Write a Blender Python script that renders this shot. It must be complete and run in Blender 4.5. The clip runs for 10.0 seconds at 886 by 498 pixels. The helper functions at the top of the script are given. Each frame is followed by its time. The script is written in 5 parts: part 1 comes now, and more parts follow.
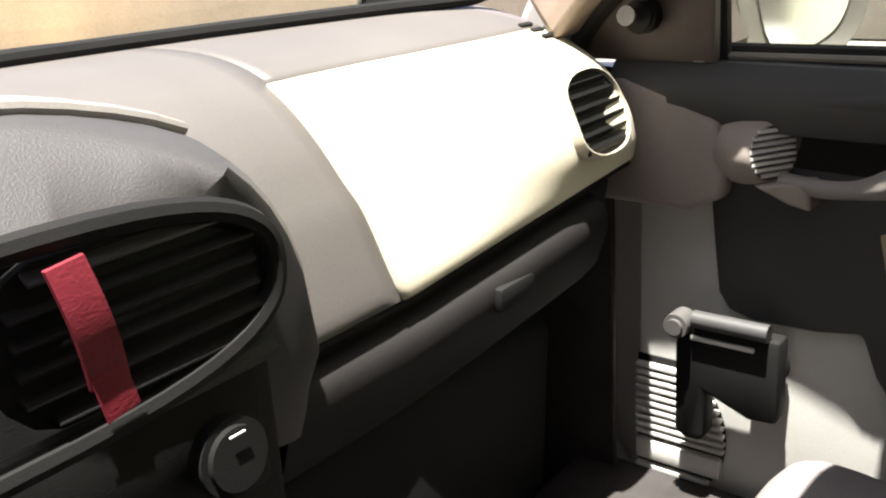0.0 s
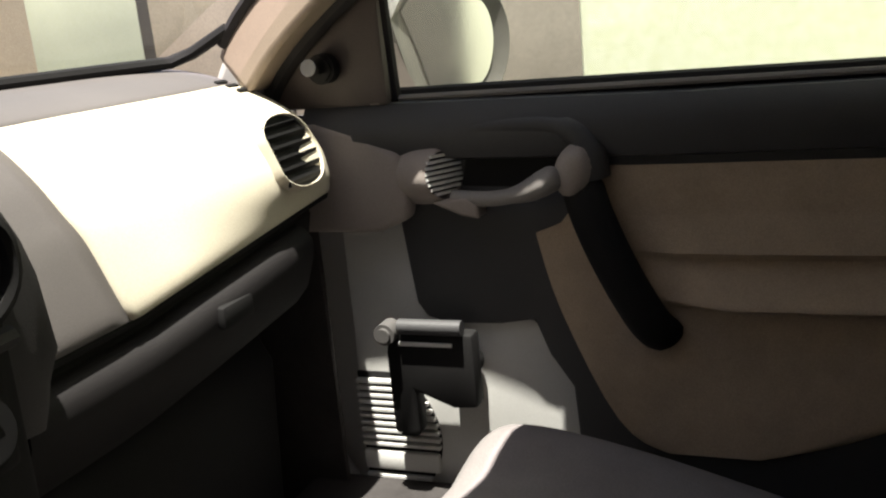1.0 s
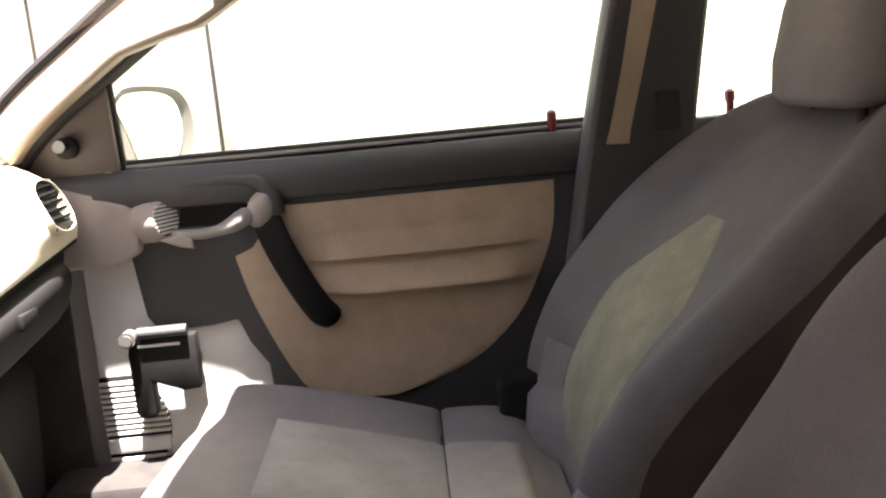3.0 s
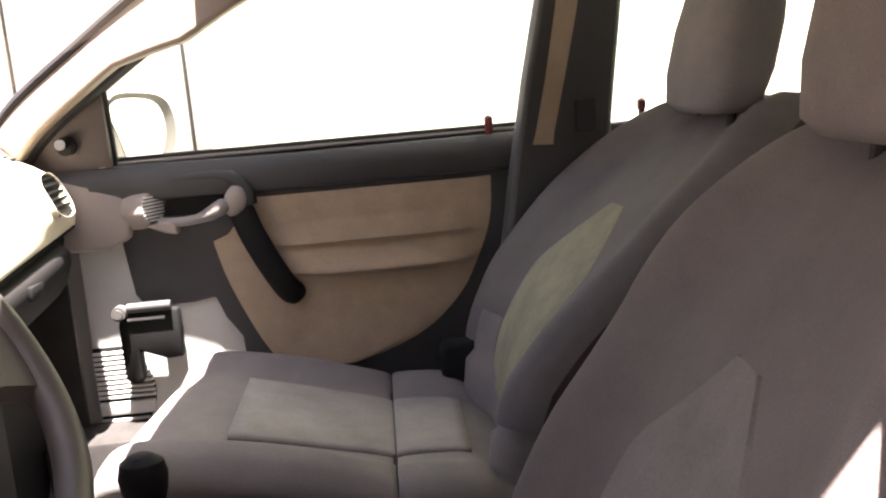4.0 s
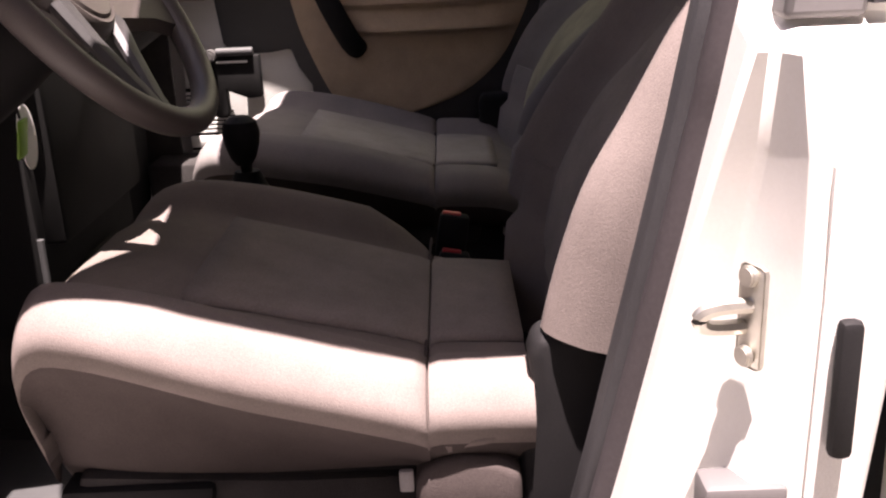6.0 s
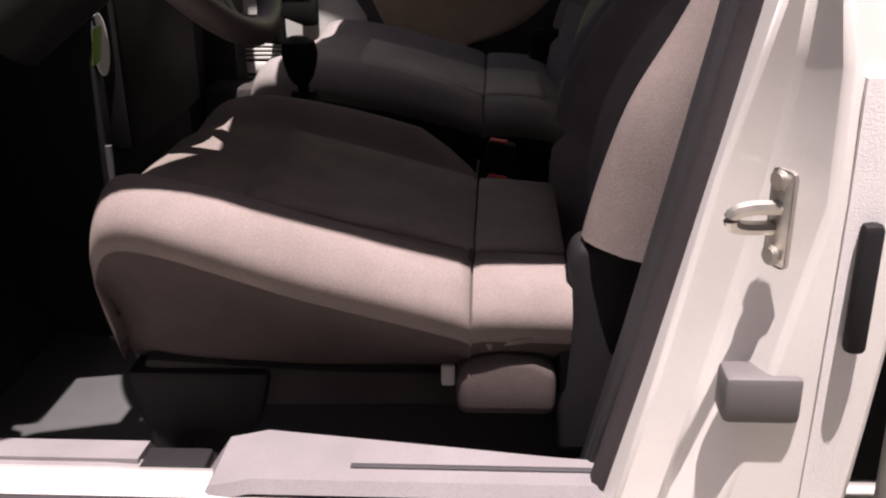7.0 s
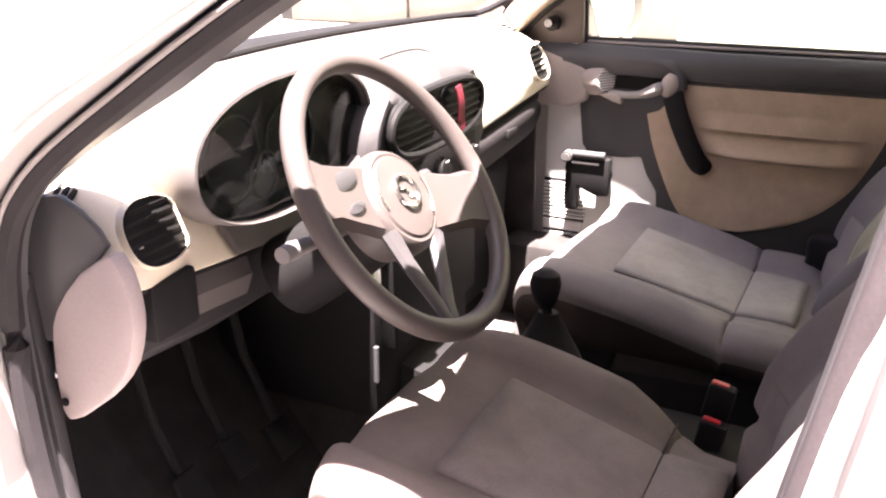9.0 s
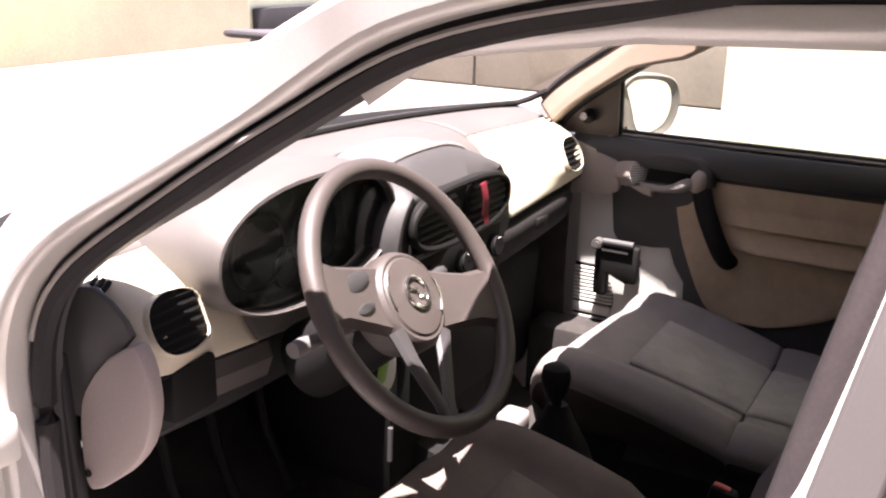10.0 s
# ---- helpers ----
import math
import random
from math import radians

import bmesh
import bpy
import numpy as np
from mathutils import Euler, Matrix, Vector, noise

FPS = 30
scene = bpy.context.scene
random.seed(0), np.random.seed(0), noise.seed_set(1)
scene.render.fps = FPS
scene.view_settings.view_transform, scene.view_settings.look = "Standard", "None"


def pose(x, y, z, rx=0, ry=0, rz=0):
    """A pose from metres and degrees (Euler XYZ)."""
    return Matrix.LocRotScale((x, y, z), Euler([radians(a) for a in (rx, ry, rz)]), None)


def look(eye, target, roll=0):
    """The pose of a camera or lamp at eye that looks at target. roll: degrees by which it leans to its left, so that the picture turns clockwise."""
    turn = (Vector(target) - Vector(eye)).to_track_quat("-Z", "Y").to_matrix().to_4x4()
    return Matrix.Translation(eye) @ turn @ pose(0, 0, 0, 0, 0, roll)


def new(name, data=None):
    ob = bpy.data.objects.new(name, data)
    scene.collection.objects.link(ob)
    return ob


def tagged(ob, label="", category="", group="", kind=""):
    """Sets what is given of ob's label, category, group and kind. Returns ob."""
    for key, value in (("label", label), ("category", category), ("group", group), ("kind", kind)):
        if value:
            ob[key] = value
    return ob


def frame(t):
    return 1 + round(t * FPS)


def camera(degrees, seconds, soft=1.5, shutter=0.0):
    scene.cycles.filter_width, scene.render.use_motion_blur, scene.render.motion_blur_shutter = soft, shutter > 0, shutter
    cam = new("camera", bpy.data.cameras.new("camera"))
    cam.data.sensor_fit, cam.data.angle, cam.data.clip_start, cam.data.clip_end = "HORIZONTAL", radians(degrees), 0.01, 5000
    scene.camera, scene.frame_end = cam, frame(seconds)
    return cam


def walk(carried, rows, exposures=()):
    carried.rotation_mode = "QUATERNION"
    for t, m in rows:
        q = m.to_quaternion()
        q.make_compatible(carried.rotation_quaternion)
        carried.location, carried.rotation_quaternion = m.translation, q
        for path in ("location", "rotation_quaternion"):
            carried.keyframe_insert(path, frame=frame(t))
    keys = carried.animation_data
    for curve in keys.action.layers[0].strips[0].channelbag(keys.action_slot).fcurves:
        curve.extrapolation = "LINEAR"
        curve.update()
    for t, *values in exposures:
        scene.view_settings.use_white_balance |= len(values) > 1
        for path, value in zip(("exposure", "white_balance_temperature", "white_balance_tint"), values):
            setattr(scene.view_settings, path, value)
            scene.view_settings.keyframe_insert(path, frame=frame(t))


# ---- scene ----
cam = camera(49.8, 10.0, soft=2.2)
PATH = [
    (0, (-0.126, 0.352, 1.107), (1.326, 1.559, 0.447), -4.2),
    (0.5, (-0.176, 0.316, 1.092), (1.477, 1.29, 0.527), -5.0),
    (1, (-0.229, 0.283, 1.065), (1.566, 1.009, 0.564), -5.6),
    (1.5, (-0.35, 0.27, 1.057), (1.529, 0.774, 0.594), -6.2),
    (2, (-0.462, 0.283, 1.071), (1.475, 0.522, 0.635), -6.0),
    (2.5, (-0.587, 0.288, 1.073), (1.372, 0.311, 0.672), -5.9),
    (4, (-0.932, 0.252, 1.074), (1.032, 0.144, 0.711), -5.0),
    (4.5, (-1.043, 0.256, 1.072), (0.907, 0.044, 0.682), -4.7),
    (5, (-1.142, 0.241, 1.071), (0.786, -0.038, 0.617), -4.2),
    (5.5, (-1.178, 0.242, 1.015), (0.748, 0.133, 0.488), -3.8),
    (6, (-1.251, 0.244, 0.954), (0.642, 0.271, 0.308), -2.6),
    (7.3, (-1.319, 0.252, 0.937), (0.52, 0.412, 0.169), -0.4),
    (7.5, (-1.327, 0.246, 0.968), (0.499, 0.468, 0.182), -0.5),
    (8, (-1.329, 0.211, 1.052), (0.438, 0.687, 0.247), -2.8),
    (8.5, (-1.322, 0.142, 1.156), (0.375, 0.864, 0.383), -2.9),
    (9, (-1.316, 0.062, 1.274), (0.368, 0.884, 0.575), -0.6),
    (9.5, (-1.322, -0.004, 1.339), (0.361, 0.894, 0.738), 0.3),
    (10, (-1.329, -0.021, 1.361), (0.324, 0.931, 0.759), 1.2),
]
walk(cam, [(t, look(eye, target, roll)) for t, eye, target, roll in PATH],
     exposures=[(0, 2.6, 6600, 13), (0.5, 1.8, 6650, 12), (1, 2.1, 6650, 12), (1.5, 2.9, 6950, 10), (2, 3.45, 6750, 16), (2.5, 4.05, 6750, 18), (4, 3.97, 6750, 22), (4.5, 4.32, 6700, 24), (5, 3.4, 6700, 25), (5.5, 2.87, 6850, 29),
                (6, 2.57, 6900, 32), (7.3, 1.5, 6600, 28), (8, 2.3, 6750, 32), (8.5, 3.38, 6850, 35), (9, 4.28, 6800, 31), (9.5, 3.55, 6850, 30), (10, 2.9, 6700, 29)])

# ---- world, sun and exposure ----
SUN_TO = Vector((-0.21, -0.04, 1.0)).normalized()
world = bpy.data.worlds.new("world")
scene.world = world
world.use_nodes = True
wn = world.node_tree
sky = wn.nodes.new("ShaderNodeTexSky")
sky.sky_type = 'NISHITA'
sky.sun_disc = False
sky.sun_elevation = math.asin(SUN_TO.z)
sky.sun_rotation = math.atan2(SUN_TO.x, SUN_TO.y)
sky.dust_density = 1.4
sky.air_density = 0.5
sky.ozone_density = 0.3
wn.links.new(sky.outputs[0], wn.nodes["Background"].inputs[0])
wn.nodes["Background"].inputs[1].default_value = 0.058
sun_data = bpy.data.lights.new("sun", 'SUN')
sun_data.energy = 5.0
sun_data.angle = radians(0.6)
sun_data.color = (1.0, 0.96, 0.91)
sun = new("sun", sun_data)
sun.matrix_world = look(SUN_TO * 20, (0, 0, 0))


# ---- materials ----
def material(name, colour, rough=0.6, metal=0.0, vary=0.12, scale=6.0, grain=0.0, grain_scale=400.0, coat=0.0, tint=None, spec=0.5):
    """Principled surface: broad stains at `scale`, fine grain bump at `grain_scale`."""
    m = bpy.data.materials.new(name)
    m.use_nodes = True
    nt = m.node_tree
    b = nt.nodes["Principled BSDF"]
    co = nt.nodes.new("ShaderNodeTexCoord")
    big = nt.nodes.new("ShaderNodeTexNoise")
    big.inputs["Scale"].default_value = scale
    big.inputs["Detail"].default_value = 6.0
    big.inputs["Roughness"].default_value = 0.65
    nt.links.new(co.outputs["Object"], big.inputs["Vector"])
    ramp = nt.nodes.new("ShaderNodeValToRGB")
    c = Vector(colour)
    d = Vector(tint) if tint else c * (1 - vary)
    lite = c * (1 + vary * 0.6)
    ramp.color_ramp.elements[0].position = 0.3
    ramp.color_ramp.elements[1].position = 0.7
    ramp.color_ramp.elements[0].color = (*d, 1)
    ramp.color_ramp.elements[1].color = (*lite, 1)
    nt.links.new(big.outputs["Fac"], ramp.inputs["Fac"])
    fine = nt.nodes.new("ShaderNodeTexNoise")
    fine.inputs["Scale"].default_value = grain_scale
    fine.inputs["Detail"].default_value = 3.0
    nt.links.new(co.outputs["Object"], fine.inputs["Vector"])
    mix = nt.nodes.new("ShaderNodeMix")
    mix.data_type = 'RGBA'
    mix.blend_type = 'OVERLAY'
    mix.inputs["Factor"].default_value = 0.25 if grain else 0.08
    nt.links.new(ramp.outputs["Color"], mix.inputs[6])
    nt.links.new(fine.outputs["Fac"], mix.inputs[7])
    nt.links.new(mix.outputs[2], b.inputs["Base Color"])
    rr = nt.nodes.new("ShaderNodeMapRange")
    rr.inputs["To Min"].default_value = max(0.02, rough - 0.12)
    rr.inputs["To Max"].default_value = min(1.0, rough + 0.12)
    nt.links.new(big.outputs["Fac"], rr.inputs["Value"])
    nt.links.new(rr.outputs["Result"], b.inputs["Roughness"])
    b.inputs["Metallic"].default_value = metal
    b.inputs["Coat Weight"].default_value = coat
    b.inputs["Specular IOR Level"].default_value = spec
    if grain:
        bump = nt.nodes.new("ShaderNodeBump")
        bump.inputs["Strength"].default_value = grain
        bump.inputs["Distance"].default_value = 0.0009
        nt.links.new(fine.outputs["Fac"], bump.inputs["Height"])
        nt.links.new(bump.outputs["Normal"], b.inputs["Normal"])
    return m


def glass(name, colour=(0.95, 1.0, 0.97), gloss=0.5):
    """Thin automotive pane: mostly clear, with a glossy skin."""
    m = bpy.data.materials.new(name)
    m.use_nodes = True
    nt = m.node_tree
    nt.nodes.remove(nt.nodes["Principled BSDF"])
    tr = nt.nodes.new("ShaderNodeBsdfTransparent")
    tr.inputs["Color"].default_value = (*colour, 1)
    gl = nt.nodes.new("ShaderNodeBsdfGlossy")
    gl.inputs["Roughness"].default_value = 0.03
    lw = nt.nodes.new("ShaderNodeLayerWeight")
    lw.inputs["Blend"].default_value = 0.15
    fr = nt.nodes.new("ShaderNodeMapRange")
    fr.inputs["To Min"].default_value = 0.03
    fr.inputs["To Max"].default_value = gloss
    nt.links.new(lw.outputs["Facing"], fr.inputs["Value"])
    mx = nt.nodes.new("ShaderNodeMixShader")
    nt.links.new(fr.outputs[0], mx.inputs[0])
    nt.links.new(tr.outputs[0], mx.inputs[1])
    nt.links.new(gl.outputs[0], mx.inputs[2])
    nt.links.new(mx.outputs[0], nt.nodes["Material Output"].inputs[0])
    return m


PAINT = material("silver_paint", (0.50, 0.485, 0.46), 0.34, 0.2, 0.06, 3, coat=0.4)
PAINT_JAMB = material("silver_jamb_paint", (0.66, 0.645, 0.60), 0.45, 0.0, 0.06, 9, coat=0.2)
DASH_TOP = material("grey_beige_dash_plastic", (0.102, 0.0915, 0.088), 0.52, 0, 0.08, 5, 0.2, 900)
DASH_CREAM = material("cream_dash_plastic", (0.60, 0.545, 0.43), 0.55, 0, 0.06, 5, 0.15, 900)
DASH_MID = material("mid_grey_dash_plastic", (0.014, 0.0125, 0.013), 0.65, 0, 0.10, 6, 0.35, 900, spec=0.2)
DARK = material("charcoal_plastic", (0.035, 0.034, 0.035), 0.6, 0, 0.2, 8, 0.3, 700, spec=0.25)
BLACK = material("black_plastic", (0.0125, 0.012, 0.0122), 0.65, 0, 0.2, 8, 0.2, 700, spec=0.14)
RUBBER = material("black_rubber", (0.022, 0.02, 0.021), 0.75, 0, 0.3, 20, 0.15, 500, spec=0.25)
SEAL = material("black_door_seal_rubber", (0.042, 0.036, 0.037), 0.7, 0, 0.12, 12, 0.04, 300, spec=0.2)
DOOR_TRIM = material("dark_grey_door_plastic", (0.055, 0.054, 0.056), 0.55, 0, 0.15, 6, 0.35, 800)
DOOR_LOW = material("light_grey_door_plastic", (0.66, 0.65, 0.625), 0.6, 0, 0.08, 7, 0.3, 800)
HOUSING = material("grey_stack_plastic", (0.043, 0.040, 0.0415), 0.55, 0, 0.10, 6, 0.35, 900)
MIRROR_SHELL = material("grey_mirror_shell_plastic", (0.12, 0.112, 0.10), 0.5, 0, 0.12, 12, 0.2, 800)
QUARTER = material("brown_grey_quarter_plastic", (0.085, 0.066, 0.060), 0.6, 0, 0.12, 8, 0.3, 800)
PILLAR_TAN = material("tan_pillar_plastic", (0.215, 0.166, 0.128), 0.6, 0, 0.10, 7, 0.25, 800)
FABRIC_DOOR = material("tan_door_fabric", (0.475, 0.372, 0.278), 0.9, 0, 0.18, 9, 0.6, 600, spec=0.1)
BEIGE_TRIM = material("beige_trim_plastic", (0.33, 0.285, 0.26), 0.65, 0, 0.08, 6, 0.3, 800)
CAP_BEIGE = material("pinkish_beige_cap_plastic", (0.33, 0.28, 0.27), 0.6, 0, 0.06, 8, 0.15, 800)
HANDLE_GREY = material("pale_grey_handle_plastic", (0.25, 0.23, 0.22), 0.5, 0, 0.1, 12, 0.2, 800)
SEAT_SIDE = material("grey_seat_fabric", (0.160, 0.135, 0.123), 0.95, 0, 0.16, 10, 0.35, 700, spec=0.08)
# Same cloth as SEAT_SIDE; the passenger side's cooler skylight is mixed into it.
SEAT_COOL = material("skylit_grey_seat_fabric", (0.207, 0.189, 0.184), 0.95, 0, 0.16, 10, 0.35, 700, spec=0.08)
SEAT_COOL_PANEL = material("skylit_grey_seat_weave", (0.275, 0.254, 0.246), 0.95, 0, 0.18, 14, 0.4, 500, tint=(0.225, 0.208, 0.202), spec=0.08)
# Darker copy of SEAT_COOL: the backrest's dimmer light is put into its colour.
SEAT_BACK = material("shaded_cool_seat_cloth", (0.148, 0.135, 0.132), 0.95, 0, 0.16, 10, 0.35, 700, spec=0.08)
SEAT_MID = material("grey_woven_seat_centre", (0.24, 0.227, 0.168), 0.95, 0, 0.22, 14, 0.45, 500, tint=(0.178, 0.167, 0.126), spec=0.08)
SEAT_PLAIN = material("grey_brown_seat_weave", (0.205, 0.178, 0.160), 0.95, 0, 0.18, 14, 0.4, 500, tint=(0.165, 0.143, 0.128), spec=0.08)
# Seat cloth darkened for shade below the bolsters; also seams and recliner cover.
SEAT_DARK = material("shade_dark_seat_side", (0.066, 0.054, 0.050), 0.95, 0, 0.2, 12, 0.35, 600, spec=0.08)
PANEL_GREY = material("grey_pillar_panel", (0.082, 0.077, 0.075), 0.6, 0, 0.05, 4)
WHEEL_SKIN = material("grey_brown_wheel_plastic", (0.060, 0.049, 0.046), 0.5, 0, 0.12, 12, 0.3, 900)
CARPET = material("charcoal_carpet", (0.048, 0.044, 0.043), 0.98, 0, 0.3, 15, 0.9, 900, spec=0.05)
SILL_GREY = material("grey_sill_plate_plastic", (0.145, 0.135, 0.135), 0.55, 0, 0.12, 9, 0.3, 700)
CHROME = material("worn_chrome", (0.7, 0.69, 0.66), 0.22, 1.0, 0.1, 20)
STEEL = material("zinc_steel", (0.55, 0.53, 0.47), 0.38, 0.9, 0.15, 30)
PIN_RED = material("dark_red_pin_plastic", (0.16, 0.018, 0.025), 0.45, 0, 0.1, 20)
RED = material("red_plastic", (0.45, 0.02, 0.03), 0.4, 0, 0.1, 20)
RED_DULL = material("red_ribbon", (0.19, 0.012, 0.025), 0.6, 0, 0.2, 30, 0.3, 600)
GREEN = material("green_tag", (0.22, 0.42, 0.05), 0.5, 0, 0.1, 20)
WHITE_TAG = material("white_paper", (0.75, 0.74, 0.72), 0.8, 0, 0.05, 12)
HEADLINER = material("pale_headliner_fabric", (0.55, 0.52, 0.48), 0.95, 0, 0.06, 8, 0.5, 500, spec=0.1)
WALL_PALE = material("pale_painted_wall", (0.76, 0.78, 0.585), 0.9, 0, 0.08, 0.7, 0.4, 60)
WALL_GREY = material("grey_weathered_wall", (0.17, 0.155, 0.14), 0.9, 0, 0.25, 0.9, 0.4, 60)
WALL_FAR = material("buff_weathered_wall", (0.25, 0.222, 0.185), 0.9, 0, 0.25, 0.9, 0.4, 60)
WALL_BEIGE = material("beige_rendered_wall", (0.62, 0.50, 0.36), 0.9, 0, 0.15, 0.8, 0.4, 60)
CONCRETE = material("sunlit_concrete", (0.21, 0.198, 0.178), 0.9, 0, 0.18, 1.5, 0.5, 40)
GLASS = glass("clear_car_glass", (0.82, 0.85, 0.81), 0.2)
GLASS_SIDE = glass("greenish_side_glass", (0.90, 0.96, 0.90), 0.2)
DIAL = material("instrument_face", (0.02, 0.022, 0.022), 0.25, 0, 0.2, 12)
MIRROR = material("mirror_silver", (0.9, 0.9, 0.9), 0.03, 1.0, 0.01, 5)


# ---- building tools ----
def finish(ob, sharp=38):
    ob.data.shade_smooth()
    ob.data.set_sharp_from_angle(angle=radians(sharp))
    return ob


def part(name, bm, mat, parent=None, label="", sharp=38):
    me = bpy.data.meshes.new(name)
    bmesh.ops.recalc_face_normals(bm, faces=bm.faces)
    bm.to_mesh(me)
    bm.free()
    me.materials.append(mat)
    ob = new(name, me)
    if parent is not None:
        ob.parent = parent
    if label:
        ob["label"] = label
    return finish(ob, sharp)


def thing(name, label, category, group="", kind=""):
    return tagged(new(name), label, category, group, kind)


def box(size, at, bevel=0.004, turn=None, seg=2, bm=None):
    own = bmesh.new()
    bmesh.ops.create_cube(own, size=1, matrix=Matrix.Diagonal((*size, 1)))
    if bevel:
        bmesh.ops.bevel(own, geom=own.edges[:], offset=bevel, segments=seg, affect='EDGES', profile=0.5)
    m = Matrix.Translation(at) @ (Euler([radians(a) for a in turn]).to_matrix().to_4x4() if turn else Matrix())
    bmesh.ops.transform(own, matrix=m, verts=own.verts)
    return merge(bm, own)


def merge(bm, own):
    if bm is None:
        return own
    me = bpy.data.meshes.new("tmp")
    own.to_mesh(me)
    own.free()
    bm.from_mesh(me)
    bpy.data.meshes.remove(me)
    return bm


def loft(rings, closed=True, caps=True, bm=None):
    """A skin over rings of equal length."""
    bm = bm or bmesh.new()
    rows = [[bm.verts.new(p) for p in r] for r in rings]
    n = len(rows[0])
    for a, b in zip(rows, rows[1:]):
        for i in range(n if closed else n - 1):
            j = (i + 1) % n
            bm.faces.new((a[i], a[j], b[j], b[i]))
    if caps and closed:
        bm.faces.new(rows[0])
        bm.faces.new(list(reversed(rows[-1])))
    return bm


def slab(outline, axis, a, b, bevel=0.004, seg=2, bm=None):
    """A flat outline (pairs in the two other axes) given depth from a to b along an axis."""
    own = bmesh.new()
    def at(p, d):
        return {"x": (d, p[0], p[1]), "y": (p[0], d, p[1]), "z": (p[0], p[1], d)}[axis]
    lo = [own.verts.new(at(p, a)) for p in outline]
    hi = [own.verts.new(at(p, b)) for p in outline]
    own.faces.new(lo)
    own.faces.new(list(reversed(hi)))
    n = len(outline)
    for i in range(n):
        own.faces.new((lo[i], lo[(i + 1) % n], hi[(i + 1) % n], hi[i]))
    bmesh.ops.recalc_face_normals(own, faces=own.faces)
    if bevel:
        edges = [e for e in own.edges if len(e.link_faces) == 2 and e.calc_face_angle(0) > 0.6]
        bmesh.ops.bevel(own, geom=edges, offset=bevel, segments=seg, affect='EDGES', profile=0.5, clamp_overlap=True)
    return merge(bm, own)


def smooth_line(points, n=6):
    """Catmull-Rom through the points."""
    p = [Vector(q) for q in points]
    out = []
    for i in range(len(p) - 1):
        a, b, c, d = p[max(i - 1, 0)], p[i], p[i + 1], p[min(i + 2, len(p) - 1)]
        for k in range(n):
            t = k / n
            out.append(0.5 * ((2 * b) + (c - a) * t + (2 * a - 5 * b + 4 * c - d) * t * t + (3 * b - a - 3 * c + d) * t ** 3))
    return out + [p[-1]]


def tube(points, radius, sides=10, flat=1.0, closed=False, bm=None, up=(0, 0, 1)):
    """A round (or flattened) bar along points. radius: number or one per point."""
    p = [Vector(q) for q in points]
    n = len(p)
    rings = []
    for i, q in enumerate(p):
        a, b = (p[(i - 1) % n], p[(i + 1) % n]) if closed else (p[max(i - 1, 0)], p[min(i + 1, n - 1)])
        d = (b - a).normalized()
        u = Vector(up)
        s = d.cross(u)
        s = s.normalized() if s.length > 1e-4 else d.orthogonal().normalized()
        v = s.cross(d)
        r = radius[i] if isinstance(radius, (list, tuple)) else radius
        rings.append([q + s * (math.cos(k * 2 * math.pi / sides) * r) + v * (math.sin(k * 2 * math.pi / sides) * r * flat) for k in range(sides)])
    if closed:
        rings.append(rings[0])
    return loft(rings, True, not closed, bm)


def disc(at, normal, radius, depth, sides=24, bevel=0.002, bm=None):
    own = bmesh.new()
    bmesh.ops.create_cone(own, cap_ends=True, segments=sides, radius1=radius, radius2=radius, depth=depth)
    if bevel:
        bmesh.ops.bevel(own, geom=[e for e in own.edges if e.calc_face_angle(0) > 0.9], offset=bevel, segments=2, affect='EDGES')
    q = Vector(normal).to_track_quat("Z", "Y").to_matrix().to_4x4()
    bmesh.ops.transform(own, matrix=Matrix.Translation(at) @ q, verts=own.verts)
    return merge(bm, own)


def bevelled(ob, width=0.003, segments=2):
    m = ob.modifiers.new("soft edges", 'BEVEL')
    m.width, m.segments, m.limit_method = width, segments, 'ANGLE'
    return ob


def thick(ob, depth, offset=0.0):
    m = ob.modifiers.new("thickness", 'SOLIDIFY')
    m.thickness, m.offset = depth, offset
    return ob


